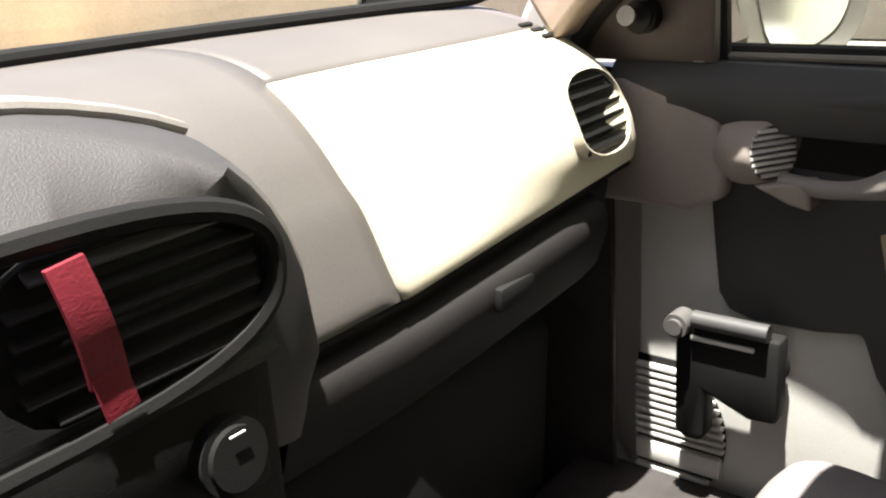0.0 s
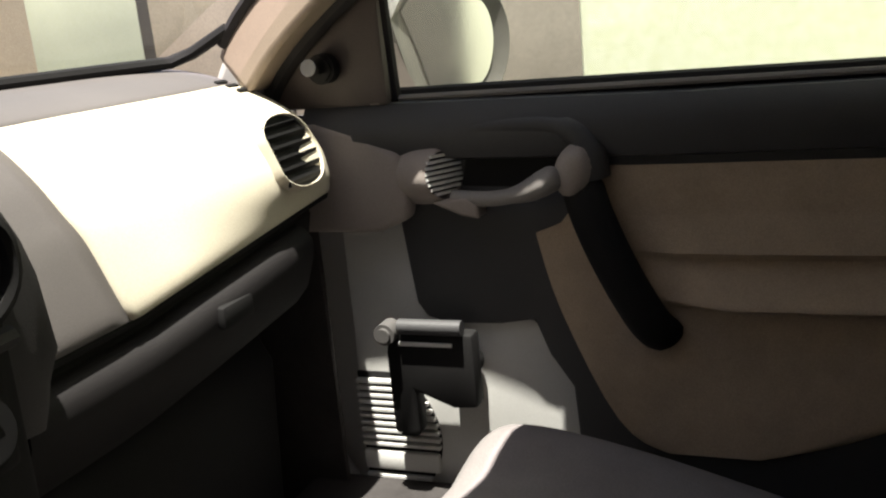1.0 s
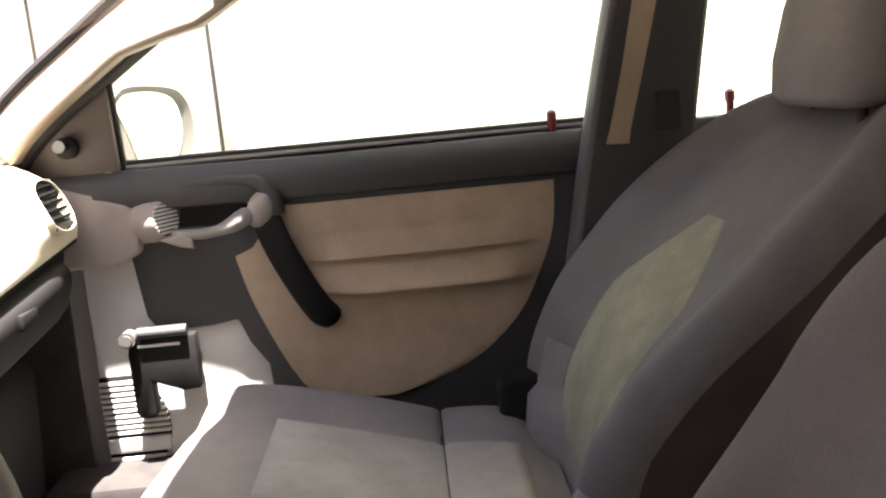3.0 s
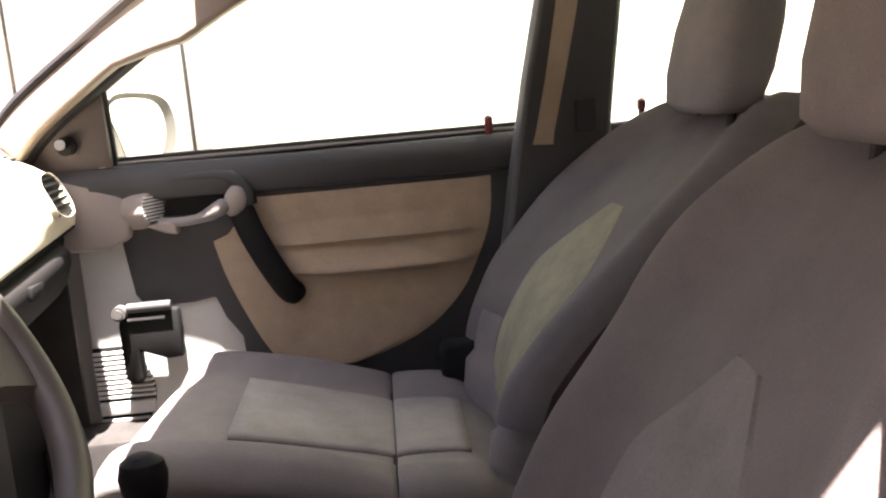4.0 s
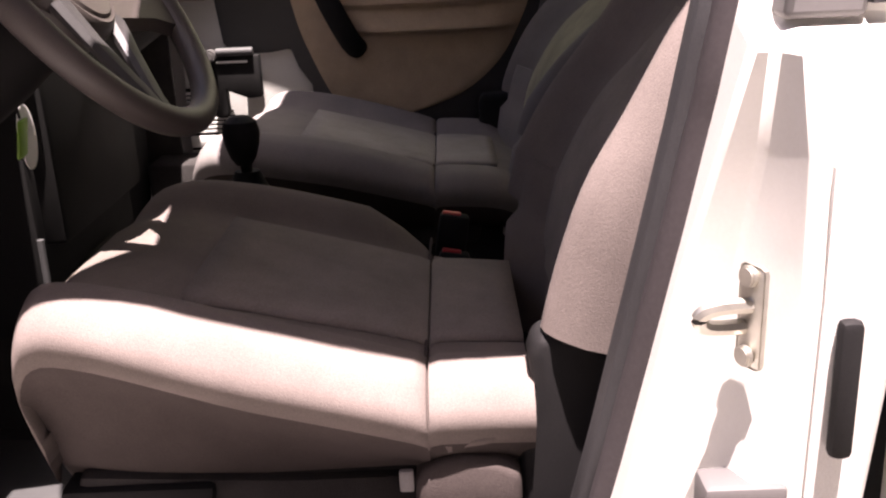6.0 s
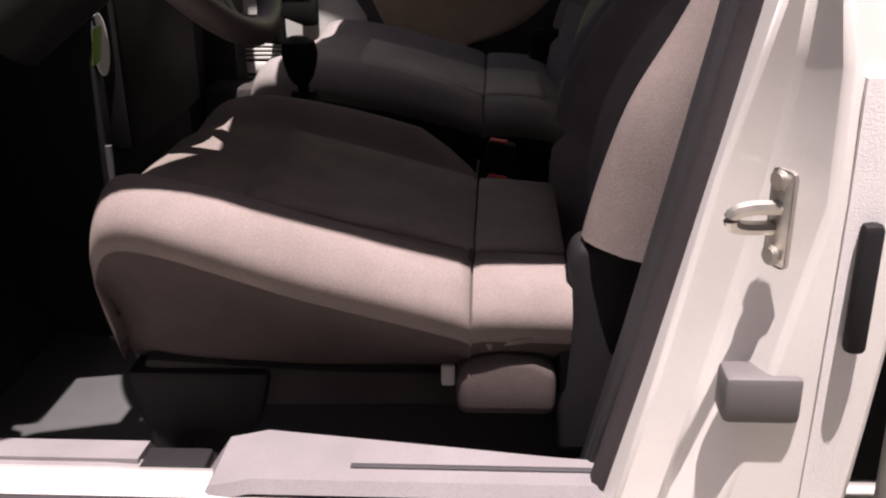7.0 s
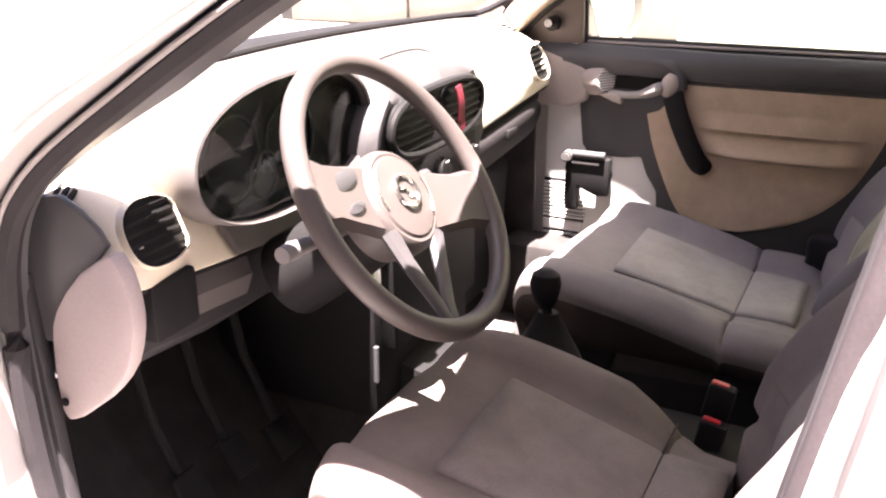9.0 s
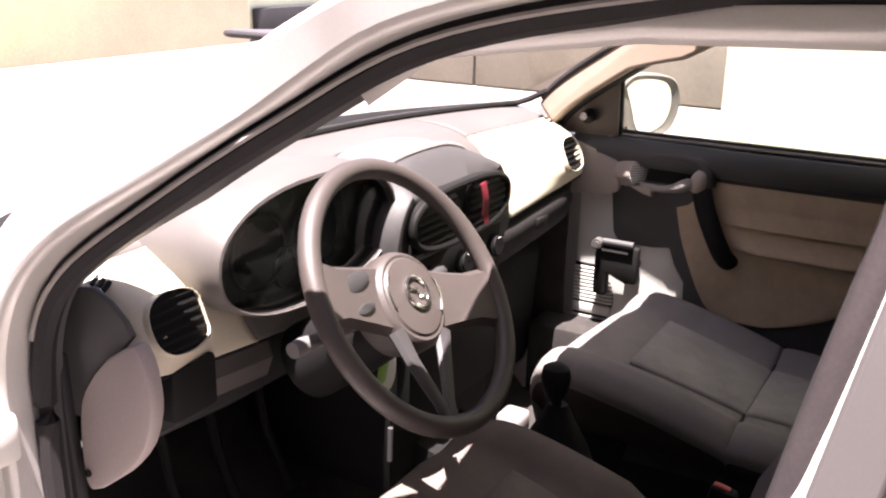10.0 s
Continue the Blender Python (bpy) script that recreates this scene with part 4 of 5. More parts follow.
part("string", tube([(-0.285, 0.690, 0.880), (-0.262, 0.698, 0.820), (-0.250, 0.700, 0.778)], 0.0015, 6), BLACK, KEY)
part("string", tube([(-0.285, 0.690, 0.880), (-0.240, 0.703, 0.820), (-0.222, 0.708, 0.788)], 0.0012, 6), BLACK, KEY)


# ---- seats ----
def seat(name, x0, label, drop=0.0, lean=(), head=(-0.125, 0.0), lift=0.0, crown=0.0, group="front seats"):
    st = thing(name, label, "car seat", group)
    hw = 0.235
    inboard = 1 if x0 < 0 else -1
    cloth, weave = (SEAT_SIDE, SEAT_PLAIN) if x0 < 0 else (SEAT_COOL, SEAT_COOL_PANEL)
    def across(y, zt, zb, k, crest):
        w = hw * k
        half = [(w - 0.105, zb), (w - 0.088, zb + 0.015), (w - 0.064, zb + (zt - zb) * 0.25), (w - 0.034, zt - 0.070), (w - 0.007, zt - 0.036), (w + 0.001, zt - 0.010), (w - 0.016, zt + crest * 0.6), (w - 0.036, zt + crest * 0.95), (w - 0.055, zt + crest), (w - 0.078, zt + crest * 0.6), (w - 0.105, zt), (w * 0.3, zt + 0.003)]
        up = lift * min(1.0, max(0.0, (y - 0.42) / 0.15))
        fall = 0.060 * min(1.0, max(0.0, (0.345 - y) / 0.10)) ** 1.3 if x0 < 0 else 0.0
        near = [(a, z + up * min(1.0, i / 3) * (1.0 if i < 9 else 0.5 if i == 9 else 0.0)) for i, (a, z) in enumerate(half)]
        half = [(a, max(z - fall * (1.0 if i < 8 else 0.8 if i < 9 else 0.5 if i < 10 else 0.2 if i < 11 else 0.0), min(z, zb + 0.006 * i))) for i, (a, z) in enumerate(half)]
        ahead = 0.036 * min(1.0, max(0.0, (y - 0.42) / 0.13)) if x0 > 0 else 0.0
        bow = 0.024 * min(1.0, max(0.0, (y - 0.45) / 0.12)) if x0 < 0 else 0.0
        right = smooth_line([(x0 + a, y + ahead * (0.5 - 0.6 * a / w) + bow * (1 - (a / w) ** 2), z) for a, z in half], 3)
        left = smooth_line([(x0 - a, y + ahead * (0.5 + 0.6 * a / w) + bow * (1 - (a / w) ** 2), z) for a, z in near], 3)
        return [tuple(v) for v in right] + [tuple(v) for v in reversed(left)]
    rows = [(0.186, 0.592, 0.485, 0.965, 0.018), (0.262, 0.597, 0.48, 0.995, 0.018), (0.272, 0.590, 0.48, 0.985, 0.016), (0.283, 0.599, 0.48, 1.0, 0.019), (0.38, 0.625, 0.475, 1.0, 0.024), (0.46, 0.645, 0.47, 1.0, 0.024), (0.53, 0.660, 0.465, 0.99, 0.020), (0.572, 0.659, 0.465, 0.96, 0.016), (0.592, 0.643, 0.47, 0.93, 0.010), (0.602, 0.608, 0.49, 0.88, 0.005), (0.598, 0.55, 0.50, 0.80, 0.0)]
    if x0 > 0:
        rows = [(y, zt, zb, min(1.0, k + 0.04), c) for y, zt, zb, k, c in rows]
        rows = [(0.125, 0.566, 0.485, 0.93, 0.010), (0.15, 0.578, 0.485, 0.955, 0.014)] + rows
    rows = [(y, zt - drop, zb - drop, k, c) for y, zt, zb, k, c in rows]
    dense = [list(v) for v in smooth_line(rows, 3)]
    full = [across(*r) for r in dense]
    part("cushion", loft([r[12:-12] for r in full]), cloth, st, sharp=60)
    # Side under the bolster carries its shade as a darker colour.
    part("cushion_side", loft([r[:13] + r[-13:] for r in full]), SEAT_DARK, st, "cushion side, shade put in as a darker colour", 60)
    rings = [[(x0 + k * (0.105 + 0.02 * (y - 0.17) / 0.35), y, zt + 0.0065 - 0.005 * (abs(k) > 0.95)) for k in (-1, -0.92, -0.5, 0, 0.5, 0.92, 1)] for y, zt, *_ in dense if 0.17 < y < 0.50]
    thick(part("cushion_panel", loft(rings, False, False), weave, st, "lighter woven centre panel"), 0.004, -1)
    for y0 in (0.275,):
        zt = next(b + (c2 - b) * (y0 - a) / (d2 - a) for (a, b, *_), (d2, c2, *_) in zip(rows, rows[1:]) if a <= y0 <= d2)
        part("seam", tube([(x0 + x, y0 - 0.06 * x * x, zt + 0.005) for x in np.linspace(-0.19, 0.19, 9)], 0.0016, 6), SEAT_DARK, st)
    # backrest along a leaning spine
    spine = [(0.20, 0.56, 0.93, 0.10), (0.195, 0.62, 0.98, 0.12), (0.182, 0.68, 1.0, 0.13), (0.158, 0.76, 1.03, 0.13), (0.124, 0.82, 1.05, 0.125), (0.082, 0.88, 1.05, 0.115), (0.034, 0.94, 0.98, 0.10), (-0.022, 0.985, 0.80, 0.085), (-0.062, 1.005, 0.64, 0.065), (-0.095, 1.012, 0.5, 0.03)]
    spine = [(y + dy, z + (crown * (z - 0.93) / 0.08 if z > 0.93 else 0.0), k, d) for (y, z, k, d), dy in zip(spine, lean)]
    sp = [list(v) for v in smooth_line(spine, 4)]
    def ring(y, z, k, d):
        w = hw * k
        half = [(w * 0.3, -0.040), (w - 0.11, -0.036), (w - 0.075, -0.018), (w - 0.045, -0.003), (w - 0.022, -0.003), (w - 0.004, -0.022), (w + 0.004, -0.05), (w - 0.002, -0.03 - d * 0.75), (w - 0.03, -0.035 - d), (w * 0.3, -0.04 - d)]
        rise = min(1.0, max(0.0, (z - 0.70) / 0.16))
        def back(a):
            """The inboard bolster stands further back than the outboard one."""
            return -0.045 * rise * min(1.0, max(0.0, 0.5 + inboard * a / (2 * w)))
        right = smooth_line([(x0 + a, y + b + back(a), z + b * 0.2) for a, b in half], 2)
        left = smooth_line([(x0 - a, y + b + back(-a), z + b * 0.2) for a, b in half], 2)
        return [tuple(v) for v in right] + [tuple(v) for v in reversed(left)]
    upper = [ring(*r) for r in sp if r[1] > 0.64]
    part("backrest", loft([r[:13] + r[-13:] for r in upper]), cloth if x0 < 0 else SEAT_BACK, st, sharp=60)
    # Dark shade band beside the bolster is put into this colour.
    part("backrest_shell", loft([r[12:-12] for r in upper]), SEAT_DARK, st, "backrest sides and rear, darkened in colour for shade", 60)
    low = [r for r in sp if r[1] < 0.70]
    part("backrest_base", loft([ring(low[0][0] + 0.01, 0.48, 0.84, 0.09)] + [ring(r[0] - 0.012 * (r[1] > 0.63), r[1], r[2] * 0.88, r[3] - 0.02 * (r[1] > 0.63)) for r in low]), cloth, st, sharp=60)
    def panel_row(y, z):
        """Across the woven panel, which lies on the backrest's hollow and is pointed at its top."""
        w = min(0.118, 0.012 + 1.15 * (0.89 - z))
        rise = min(1.0, max(0.0, (z - 0.70) / 0.16))
        return [(x0 + k * w, y - 0.0385 - 0.045 * rise * (0.5 + inboard * k * w / (2 * hw)) + 0.003 * max(0.0, abs(k) - 0.5) - 0.006 * (abs(k) > 0.95), z - 0.008) for k in (-1, -0.92, -0.5, 0, 0.5, 0.92, 1)]
    rings = [panel_row(y, z) for y, z, *_ in sp if 0.60 < z < 0.89]
    part("backrest_panel", loft(rings, False, False), SEAT_MID if x0 > 0 else SEAT_PLAIN, st, "woven centre panel")
    for s in (-1, 1):
        part("headrest_post", tube([(x0 + s * 0.06, head[0] + 0.02, 0.955 + head[1]), (x0 + s * 0.06, head[0], 1.08 + head[1])], 0.006, 8), DARK, st)
    rings = []
    for z, k, d in ((1.018, 0.80, 0.6), (1.03, 0.95, 0.85), (1.07, 1.0, 1.0), (1.13, 1.0, 1.0), (1.18, 0.93, 0.9), (1.20, 0.75, 0.6), (1.206, 0.5, 0.3)):
        rings.append([(x0 + 0.125 * k * math.copysign(abs(math.cos(a)) ** 0.6, math.cos(a)), head[0] - (z - 1.1) * 0.25 + 0.05 * d * math.copysign(abs(math.sin(a)) ** 0.7, math.sin(a)), z + head[1]) for a in np.linspace(0, 2 * math.pi, 29)[:-1]])
    part("headrest", loft(rings), cloth, st, sharp=60)
    # base and hinge covers
    part("base", loft([[(x0 - 0.20, y, 0.37), (x0 + 0.20, y, 0.37), (x0 + 0.16, y, z), (x0 - 0.16, y, z)] for y, z in ((0.12, 0.51), (0.54, 0.50))]), BLACK, st)
    for s in (-1, 1):
        part("front_mount", slab([(0.60, 0.50), (0.585, 0.42), (0.56, 0.355), (0.52, 0.352), (0.48, 0.42), (0.46, 0.50)], "x", x0 + s * 0.13, x0 + s * 0.18, 0.008), BLACK, st)
        part("skirt", slab([(0.59, 0.42), (0.585, 0.51), (0.40, 0.50), (0.20, 0.50), (0.20, 0.41), (0.45, 0.40)], "x", x0 + s * 0.13, x0 + s * 0.172, 0.01), CARPET, st, "dark cloth skirt")
    for s in (-1 if x0 < 0 else 1,):
        part("hinge_cover", slab([(0.195, 0.44), (0.199, 0.56), (0.194, 0.585), (0.187, 0.600), (0.190, 0.625), (0.184, 0.645), (0.10, 0.645), (0.085, 0.60), (0.085, 0.44)], "x", x0 + s * 0.17, x0 + s * 0.214, 0.010, 4), BLACK, st)
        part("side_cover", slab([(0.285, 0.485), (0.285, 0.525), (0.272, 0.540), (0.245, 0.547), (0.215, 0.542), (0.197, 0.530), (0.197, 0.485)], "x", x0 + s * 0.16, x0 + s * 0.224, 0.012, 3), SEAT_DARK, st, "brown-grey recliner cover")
        part("side_tab", box((0.006, 0.012, 0.020), (x0 + s * 0.215, 0.292, 0.522), 0.002), HANDLE_GREY, st)
        for a, b in (((0.262, 0.576), (0.255, 0.552)), ((0.258, 0.573), (0.222, 0.560)), ((0.250, 0.556), (0.205, 0.566))):
            part("crease", tube(smooth_line([(x0 + s * 0.214, a[0], a[1]), (x0 + s * 0.2225, (a[0] + b[0]) / 2, (a[1] + b[1]) / 2 + 0.003), (x0 + s * 0.214, b[0], b[1])], 4), 0.006, 8), cloth, st)
    for s in (-1, 1):
        part("rail", box((0.03, 0.50, 0.03), (x0 + s * 0.17, 0.33, 0.368), 0.003), STEEL, st)
    return st


seat("driver_seat", -0.355, "grey fabric driver seat with worn sunlit side bolster", 0.0,
     (-0.010, -0.010, -0.008, -0.006, -0.002, 0.009, 0.013, 0.010, 0.004, 0.0), (-0.100, -0.010), 0.015, 0.018)
seat("passenger_seat", 0.375, "grey fabric passenger seat with woven centre panel", 0.016,
     (-0.04, -0.045, -0.045, -0.06, -0.075, -0.09, -0.115, -0.125, -0.13, -0.14), (-0.225, -0.028))


def buckle(x, y, z, turn):
    b = thing("belt_buckle", "black seat-belt buckle with red release button", "belt buckle", "belt buckles")
    part("stem", tube([(x, y + 0.0, z - 0.14), (x, y, z - 0.03)], 0.012, 8, 0.5), BLACK, b)
    part("body", box((0.024, 0.042, 0.06), (x, y, z - 0.015), 0.006, (turn, 0, 0)), BLACK, b)
    part("button", box((0.012, 0.026, 0.008), (x, y, z + 0.014), 0.002, (turn, 0, 0)), RED, b)


buckle(0.022, 0.248, 0.556, 10)
buckle(-0.020, 0.250, 0.515, 10)


# ---- passenger door ----
def passenger_door():
    d = thing("passenger_door", "closed passenger door with dark trim, tan fabric insert and wind-down window", "car door")
    X = 0.70
    part("outer_skin", slab([(0.86, 0.45), (0.87, 0.95), (0.0, 0.97), (0.02, 0.45)], "x", 0.745, 0.78, 0.01), PAINT, d)
    part("trim_panel", slab([(0.83, 0.86), (0.83, 0.945), (0.72, 0.962), (-0.09, 0.962), (-0.08, 0.47), (0.515, 0.47), (0.52, 0.60), (0.523, 0.653), (0.547, 0.69), (0.561, 0.728), (0.60, 0.722), (0.66, 0.721), (0.684, 0.728), (0.695, 0.745), (0.700, 0.79), (0.706, 0.85)], "x", X - 0.004, 0.73, 0.005), DOOR_TRIM, d, "dark grey door trim")
    part("lower_panel", slab([(0.786, 0.45), (0.782, 0.87), (0.50, 0.87), (0.46, 0.45)], "x", X + 0.006, 0.735, 0.004), DOOR_LOW, d, "light grey lower panel")
    # rounded waist rail
    prof = [(0.0, 0.90), (-0.018, 0.905), (-0.026, 0.925), (-0.022, 0.945), (-0.006, 0.962), (0.03, 0.965), (0.03, 0.90)]
    part("waist_rail", loft([[(X + a + dx, y, z + dz) for a, z in prof] for y, dx, dz in ((0.80, 0.0, 0.008), (0.70, 0, 0.004), (0.40, 0, 0), (0.0, 0, 0.002), (-0.03, 0.01, 0.002))]), DOOR_TRIM, d)
    part("weatherstrip", tube([(X + 0.008, 0.70, 0.970), (X + 0.008, 0.0, 0.970)], 0.0035, 6), HANDLE_GREY, d, "pale weatherstrip lip")
    part("window_seal", tube([(X + 0.02, 0.72, 0.972), (X + 0.02, -0.02, 0.972)], 0.008, 8), RUBBER, d)
    # fabric insert, softly folded round the armrest ledge
    outl = [(0.475, 0.895), (0.07, 0.895), (0.075, 0.83), (0.095, 0.77), (0.14, 0.69), (0.22, 0.625), (0.34, 0.585), (0.42, 0.585), (0.475, 0.62), (0.53, 0.74), (0.552, 0.825), (0.525, 0.835)]
    outl = outl[:1] + [(v.x, v.y) for v in smooth_line([(a, b, 0) for a, b in outl[1:-1]], 4)] + outl[-1:]
    def depth(z, y):
        strap = 0.405 + 0.44 * (z - 0.715)
        soft = min(1.0, max(0.0, (strap - y) / 0.05)) * min(1.0, max(0.0, (y - 0.09) / 0.08))
        ledge = lambda top, foot, out: out * max(0.0, min((top - z) / (top - foot), (z - foot + 0.008) / 0.008)) if foot - 0.008 < z < top else 0.0
        return 0.005 + soft * (ledge(0.797, 0.757, 0.032) + ledge(0.845, 0.808, 0.015))
    def span(z):
        ys = []
        for (a, b), (c, e) in zip(outl, outl[1:] + outl[:1]):
            if (b - z) * (e - z) <= 0 and b != e:
                ys.append(a + (c - a) * (z - b) / (e - b))
        return (min(ys), max(ys)) if len(ys) > 1 else None
    rings = []
    for z in np.linspace(0.588, 0.894, 90):
        lo, hi = span(float(z))
        rings.append([(X - 0.0055 - depth(z, lo + (hi - lo) * t) * min(1, 14 * min(t, 1 - t)), lo + (hi - lo) * t, z) for t in [0, 0.02, 0.06, 0.12, 0.2, 0.3, 0.4, 0.5, 0.6, 0.7, 0.8, 0.88, 0.94, 0.98, 1]])
    part("fabric_insert", loft(rings, False, False), FABRIC_DOOR, d, "tan fabric insert with folds")
    # slanting pull strap
    part("pull_strap", tube(smooth_line([(X - 0.008, 0.505, 0.91), (X - 0.030, 0.49, 0.86), (X - 0.036, 0.465, 0.80), (X - 0.030, 0.435, 0.74), (X - 0.012, 0.415, 0.715)], 5), [0.019] * 4 + [0.022] * 14 + [0.020, 0.018, 0.013], 12, 0.5, up=(1, 0, 0)), BLACK, d, "black slanting pull strap")
    # release handle bay and side vent
    part("handle_bay", slab([(0.63, 0.875), (0.62, 0.915), (0.56, 0.925), (0.49, 0.92), (0.485, 0.88), (0.54, 0.872)], "x", X - 0.006, X + 0.004, 0.004), BLACK, d)
    part("bay_rim", tube(smooth_line([(X - 0.010, 0.668, 0.918), (X - 0.014, 0.62, 0.934), (X - 0.016, 0.56, 0.939), (X - 0.018, 0.51, 0.934), (X - 0.020, 0.488, 0.915), (X - 0.018, 0.484, 0.885)], 5), [0.008] * 6 + [0.010] * 9 + [0.013] * 6 + [0.016] * 5, 12), DOOR_TRIM, d, "dark grey rim round the handle bay")
    part("handle", tube(smooth_line([(X - 0.022, 0.632, 0.868), (X - 0.030, 0.59, 0.867), (X - 0.034, 0.555, 0.873), (X - 0.036, 0.530, 0.884), (X - 0.034, 0.515, 0.892)], 5), [0.008] * 9 + [0.009, 0.010, 0.011, 0.012, 0.012, 0.013, 0.013, 0.013, 0.013, 0.012, 0.010, 0.006, 0.005], 12), HANDLE_GREY, d, "pale grey release handle")
    part("handle_boss", loft([[(X - 0.030 + a, 0.502 + math.cos(t) * r, 0.893 + math.sin(t) * r * 1.25 - 0.006 * math.cos(t)) for t in np.linspace(0, 2 * math.pi, 21)[:-1]] for a, r in ((0.030, 0.022), (0.004, 0.0215), (-0.006, 0.018), (-0.011, 0.011), (-0.012, 0.003))]), BEIGE_TRIM, d, "pinkish grey finger boss")
    part("vent_foot", slab([(0.655, 0.864), (0.604, 0.872), (0.602, 0.846), (0.622, 0.850)], "x", X - 0.034, X - 0.006, 0.004, 3), BEIGE_TRIM, d)
    c = Vector((X - 0.022, 0.640, 0.892))
    n = Vector((-0.55, -0.83, 0.05)).normalized()
    u = n.cross(Vector((0, 0, 1))).normalized()
    v = u.cross(n)
    pod = part("side_vent", loft([[c + u * (r * math.cos(t)) + v * (r * math.sin(t)) + n * a for t in np.linspace(0, 2 * math.pi, 25)[:-1]] for a, r in ((-0.10, 0.036), (-0.03, 0.033), (-0.004, 0.028), (0.0, 0.0245), (-0.006, 0.023))]), BEIGE_TRIM, d, "beige round side vent")
    for k in range(8):
        hh = -0.0205 + k * 0.0056
        w = math.sqrt(0.0242 ** 2 - hh ** 2)
        part("slat", loft([[c + u * (e * w) + v * (hh + b) + n * a for a, b in ((0.001, 0), (0.001, 0.003), (-0.005, 0.003), (-0.005, 0))] for e in (-1, 1)]), WHITE_TAG, pod)
    part("vent_well", disc(c - n * 0.006, n, 0.0235, 0.002, 24, 0), BLACK, pod)
    part("front_trim", slab([(0.83, 0.83), (0.83, 0.95), (0.785, 0.952), (0.74, 0.94), (0.688, 0.915), (0.680, 0.87), (0.684, 0.845), (0.72, 0.83)], "x", X - 0.026, X, 0.008, 3), BEIGE_TRIM, d, "beige front trim")
    # loudspeaker grille: two banks of slats
    gy, gz, gr = 0.775, 0.575, 0.090
    edge = [(gy - gr * math.cos(a), gz + gr * math.sin(a)) for a in np.linspace(-1.12, 1.12, 19)]
    g = part("speaker_grille", slab([(0.784, gz - 0.081)] + edge + [(0.784, gz + 0.081)], "x", X + 0.0035, X + 0.008, 0.001), BLACK, d, "round slatted loudspeaker grille")
    for z in [0.5665 + k * 0.0088 for k in range(10)] + [0.4985 + k * 0.0088 for k in range(4)]:
        y0 = gy - math.sqrt(max(0.0, gr ** 2 - (z - gz) ** 2))
        part("slat", box((0.008, 0.784 - y0, 0.0050), (X + 0.001, (0.784 + y0) / 2, z), 0.001, None, 1), DOOR_LOW, g)
    part("cross_bar", box((0.010, 0.096, 0.024), (X + 0.001, 0.736, 0.546), 0.003), DOOR_LOW, g)
    # window winder
    w = part("window_winder", slab([(0.618, 0.640), (0.618, 0.724), (0.715, 0.724), (0.720, 0.70), (0.720, 0.606), (0.708, 0.600), (0.692, 0.600), (0.688, 0.61), (0.688, 0.655), (0.646, 0.638)], "x", X - 0.045, X - 0.02, 0.005), BLACK, d, "black window winder")
    part("winder_arm", tube([(X - 0.046, 0.628, 0.732), (X - 0.046, 0.70, 0.732)], 0.0085, 10), DOOR_TRIM, w)
    part("winder_slot", box((0.004, 0.062, 0.0045), (X - 0.0455, 0.672, 0.712), 0.001), DOOR_LOW, w)
    part("winder_knob", disc((X - 0.048, 0.713, 0.726), (-1, 0, 0), 0.012, 0.03, 16, 0.004), PANEL_GREY, w)
    part("winder_shaft", disc((X - 0.015, 0.64, 0.68), (-1, 0, 0), 0.018, 0.03, 16, 0.002), BLACK, w)
    pin = part("lock_pin", loft([[(X + 0.0 + math.cos(a) * r, 0.066 + math.sin(a) * r, z) for a in np.linspace(0, 2 * math.pi, 9)[:-1]] for z, r in ((0.955, 0.006), (0.978, 0.0065), (0.982, 0.0075), (0.992, 0.0075), (0.996, 0.003))]), PIN_RED, d, "red lock pin")
    # window frame, quarter piece, glass
    fr = smooth_line([(X + 0.015, 0.86, 0.99), (X + 0.01, 0.81, 1.025), (X - 0.005, 0.68, 1.115), (X - 0.025, 0.54, 1.20), (X - 0.045, 0.40, 1.262), (X - 0.06, 0.22, 1.295), (X - 0.07, -0.08, 1.30)], 5)
    part("window_frame", tube(fr, 0.013, 8), RUBBER, d)
    part("rear_frame", tube([(X + 0.015, 0.005, 0.965), (X - 0.015, -0.04, 1.11), (X - 0.07, -0.085, 1.30)], 0.014, 8), RUBBER, d)
    part("front_divider", tube([(X + 0.01, 0.70, 0.96), (X - 0.003, 0.70, 1.105)], 0.007, 8), RUBBER, d)
    part("quarter_trim", slab([(0.86, 0.965), (0.70, 0.965), (0.70, 1.09), (0.80, 1.025)], "x", X - 0.012, X + 0.004, 0.005), QUARTER, d, "brown-grey mirror quarter trim")
    k = part("mirror_control", disc((X - 0.022, 0.765, 1.008), (-1, 0, 0), 0.016, 0.02, 16, 0.003), BLACK, d)
    part("control_knob", tube([(X - 0.03, 0.765, 1.008), (X - 0.055, 0.765, 1.012)], [0.006, 0.009], 10), CHROME, k)
    g = part("pane", loft([[(X + 0.02, 0.70, 0.96), (X + 0.02, 0.35, 0.96), (X + 0.02, 0.0, 0.96)], [(X + 0.005, 0.70, 1.10), (X - 0.015, 0.35, 1.14), (X - 0.015, -0.045, 1.12)], [(X + 0.004, 0.699, 1.105), (X - 0.05, 0.35, 1.275), (X - 0.065, -0.085, 1.295)]], False, False), GLASS_SIDE, d, "greenish side glass")
    g.visible_shadow = False
    # door mirror
    c = Vector((0.885, 0.690, 1.012))
    u = Vector((0.13, -0.085, 0)).normalized()
    n = Vector((-0.085, -0.13, 0)).normalized()
    pane_edge = [(-0.078, 0.045), (-0.060, 0.0), (-0.042, -0.050), (-0.010, -0.062), (0.033, -0.046), (0.051, -0.015), (0.053, 0.022), (0.038, 0.050), (0.0, 0.062), (-0.055, 0.062)]
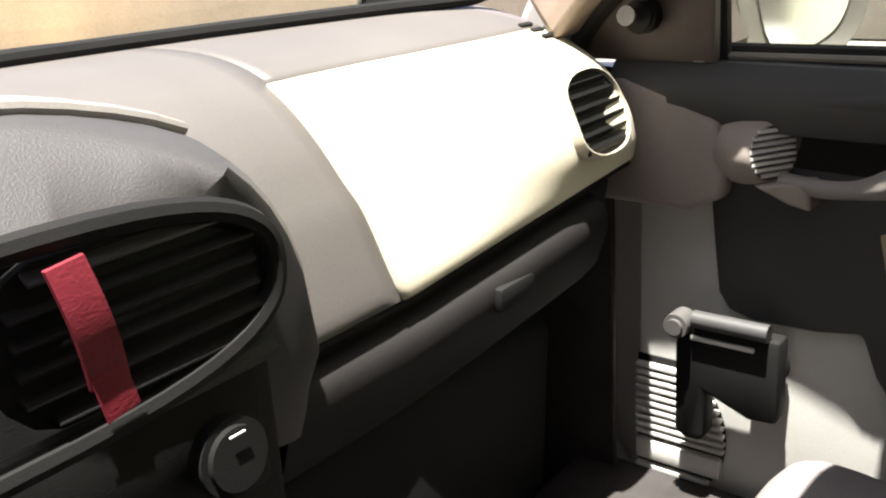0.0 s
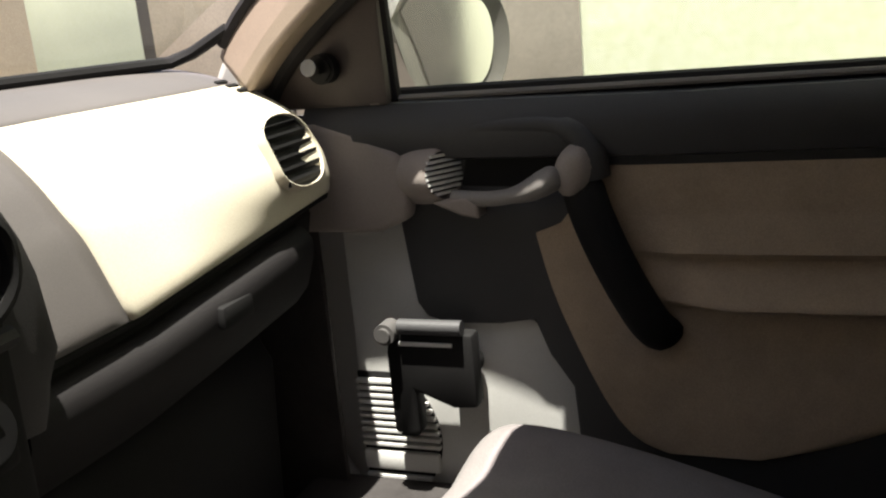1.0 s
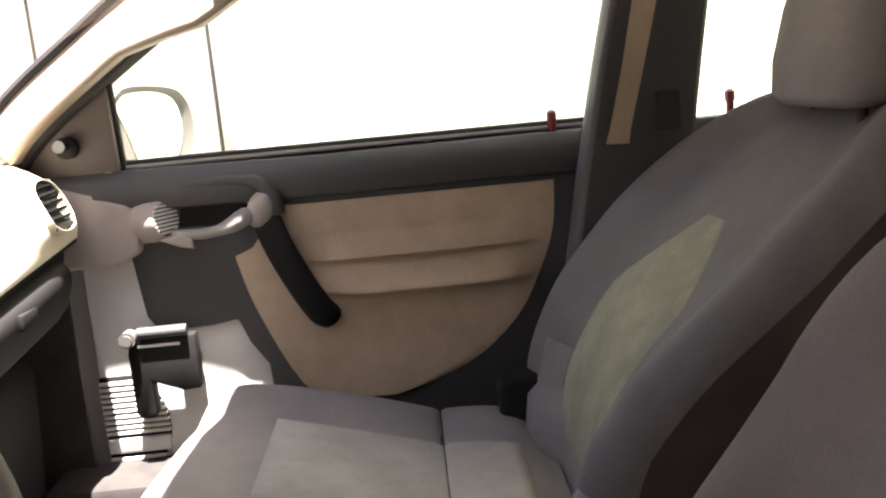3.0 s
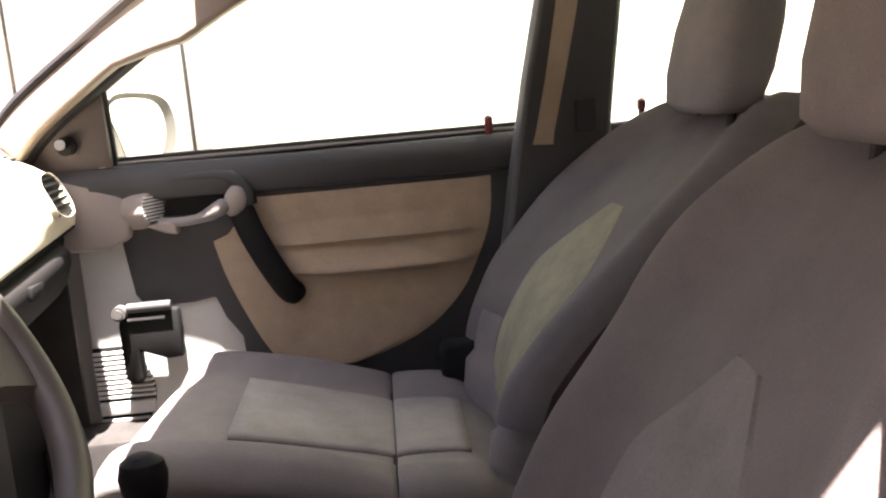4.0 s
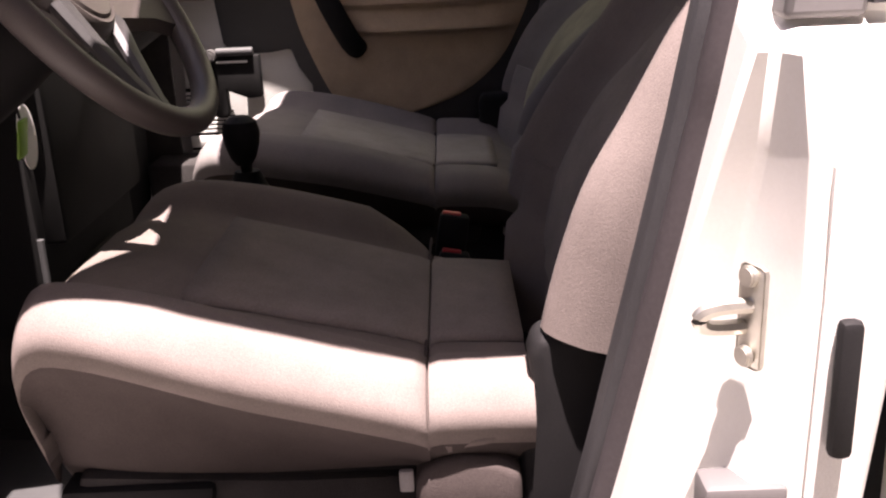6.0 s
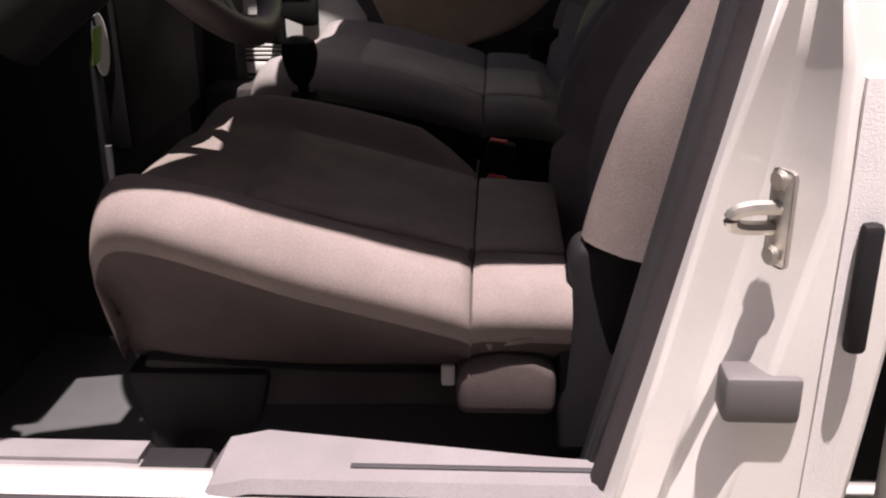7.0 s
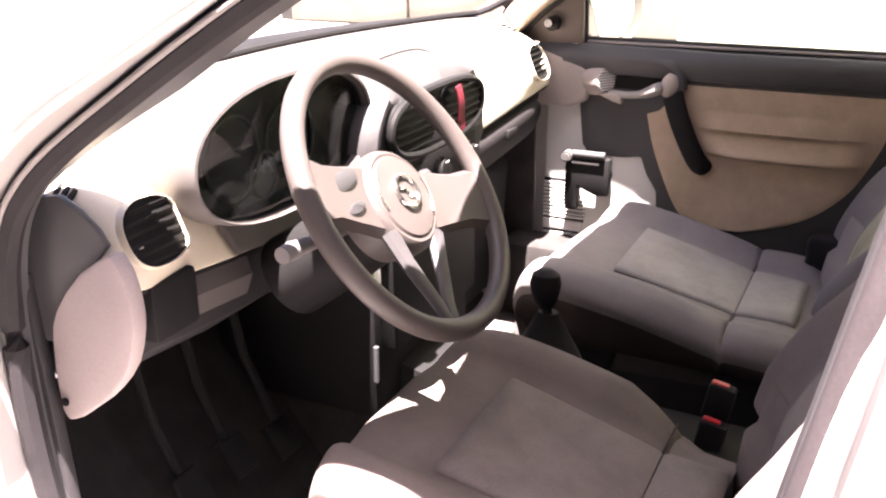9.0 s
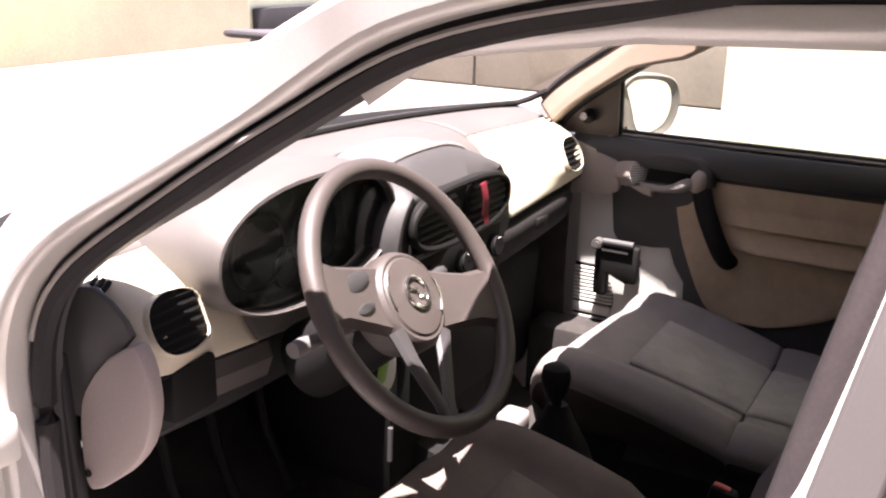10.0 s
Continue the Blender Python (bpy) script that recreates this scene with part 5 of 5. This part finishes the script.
    shell_edge = [(-0.104, 0.040), (-0.092, -0.005), (-0.070, -0.060), (-0.010, -0.074), (0.050, -0.064), (0.077, -0.022), (0.079, 0.026), (0.056, 0.064), (0.0, 0.077), (-0.070, 0.076)]
    def ring_of(edge, k, h):
        return [c + u * p.x * k + Vector((0, 0, 1)) * p.y * k + n * h for p in smooth_line([(a, b, 0) for a, b in edge + edge[:1]], 4)[:-1]]
    mir = part("door_mirror", loft([ring_of(shell_edge, 0.5, -0.085), ring_of(shell_edge, 0.86, -0.055), ring_of(shell_edge, 1.0, -0.015), ring_of(shell_edge, 0.99, 0.006), ring_of(shell_edge, 0.94, 0.010), ring_of(pane_edge, 1.02, 0.002)]), MIRROR_SHELL, d, "grey door mirror with rounded shell")
    part("mirror_glass", loft([ring_of(pane_edge, 1.015, 0.002), ring_of(pane_edge, 1.015, 0.0045)]), MIRROR, mir)
    part("mirror_arm", loft([[(0.72, 0.79, 0.965), (0.72, 0.73, 0.965), (0.72, 0.74, 1.03), (0.72, 0.78, 1.03)], [(0.85, 0.76, 0.972), (0.84, 0.72, 0.972), (0.84, 0.73, 1.02), (0.85, 0.75, 1.02)]]), QUARTER, mir)
    part("divider_strip", box((0.006, 0.014, 0.105), (X - 0.008, 0.716, 1.018), 0.002), BEIGE_TRIM, d)
    return d


passenger_door()


# ---- pedals and belts ----
def pedal(x, z, label):
    p = thing("pedal", label, "pedal", "foot pedals")
    part("arm", tube([(x, 0.96, 0.75), (x, 0.93, 0.60), (x, 0.88, 0.50)], 0.008, 8), BLACK, p)
    part("pad", box((0.05, 0.015, 0.06), (x, 0.87, z), 0.004, (-35, 0, 0)), BLACK, p)


for px, pz in ((-0.46, 0.50), (-0.36, 0.50), (-0.25, 0.47)):
    pedal(px, pz, "black rubber-covered foot pedal")
belt = thing("seat_belt", "brown seat belt hanging from the pillar beside the passenger seat", "seat belt")
part("webbing", tube([(0.556, -0.078, 1.295), (0.582, -0.054, 1.15), (0.597, -0.034, 1.05), (0.606, -0.014, 0.965), (0.610, -0.010, 0.945)], 0.021, 8, 0.06, up=(0.2, 0, 1)), FABRIC_DOOR, belt)
part("anchor", box((0.014, 0.035, 0.055), (0.618, -0.085, 0.985), 0.005), DARK, belt)
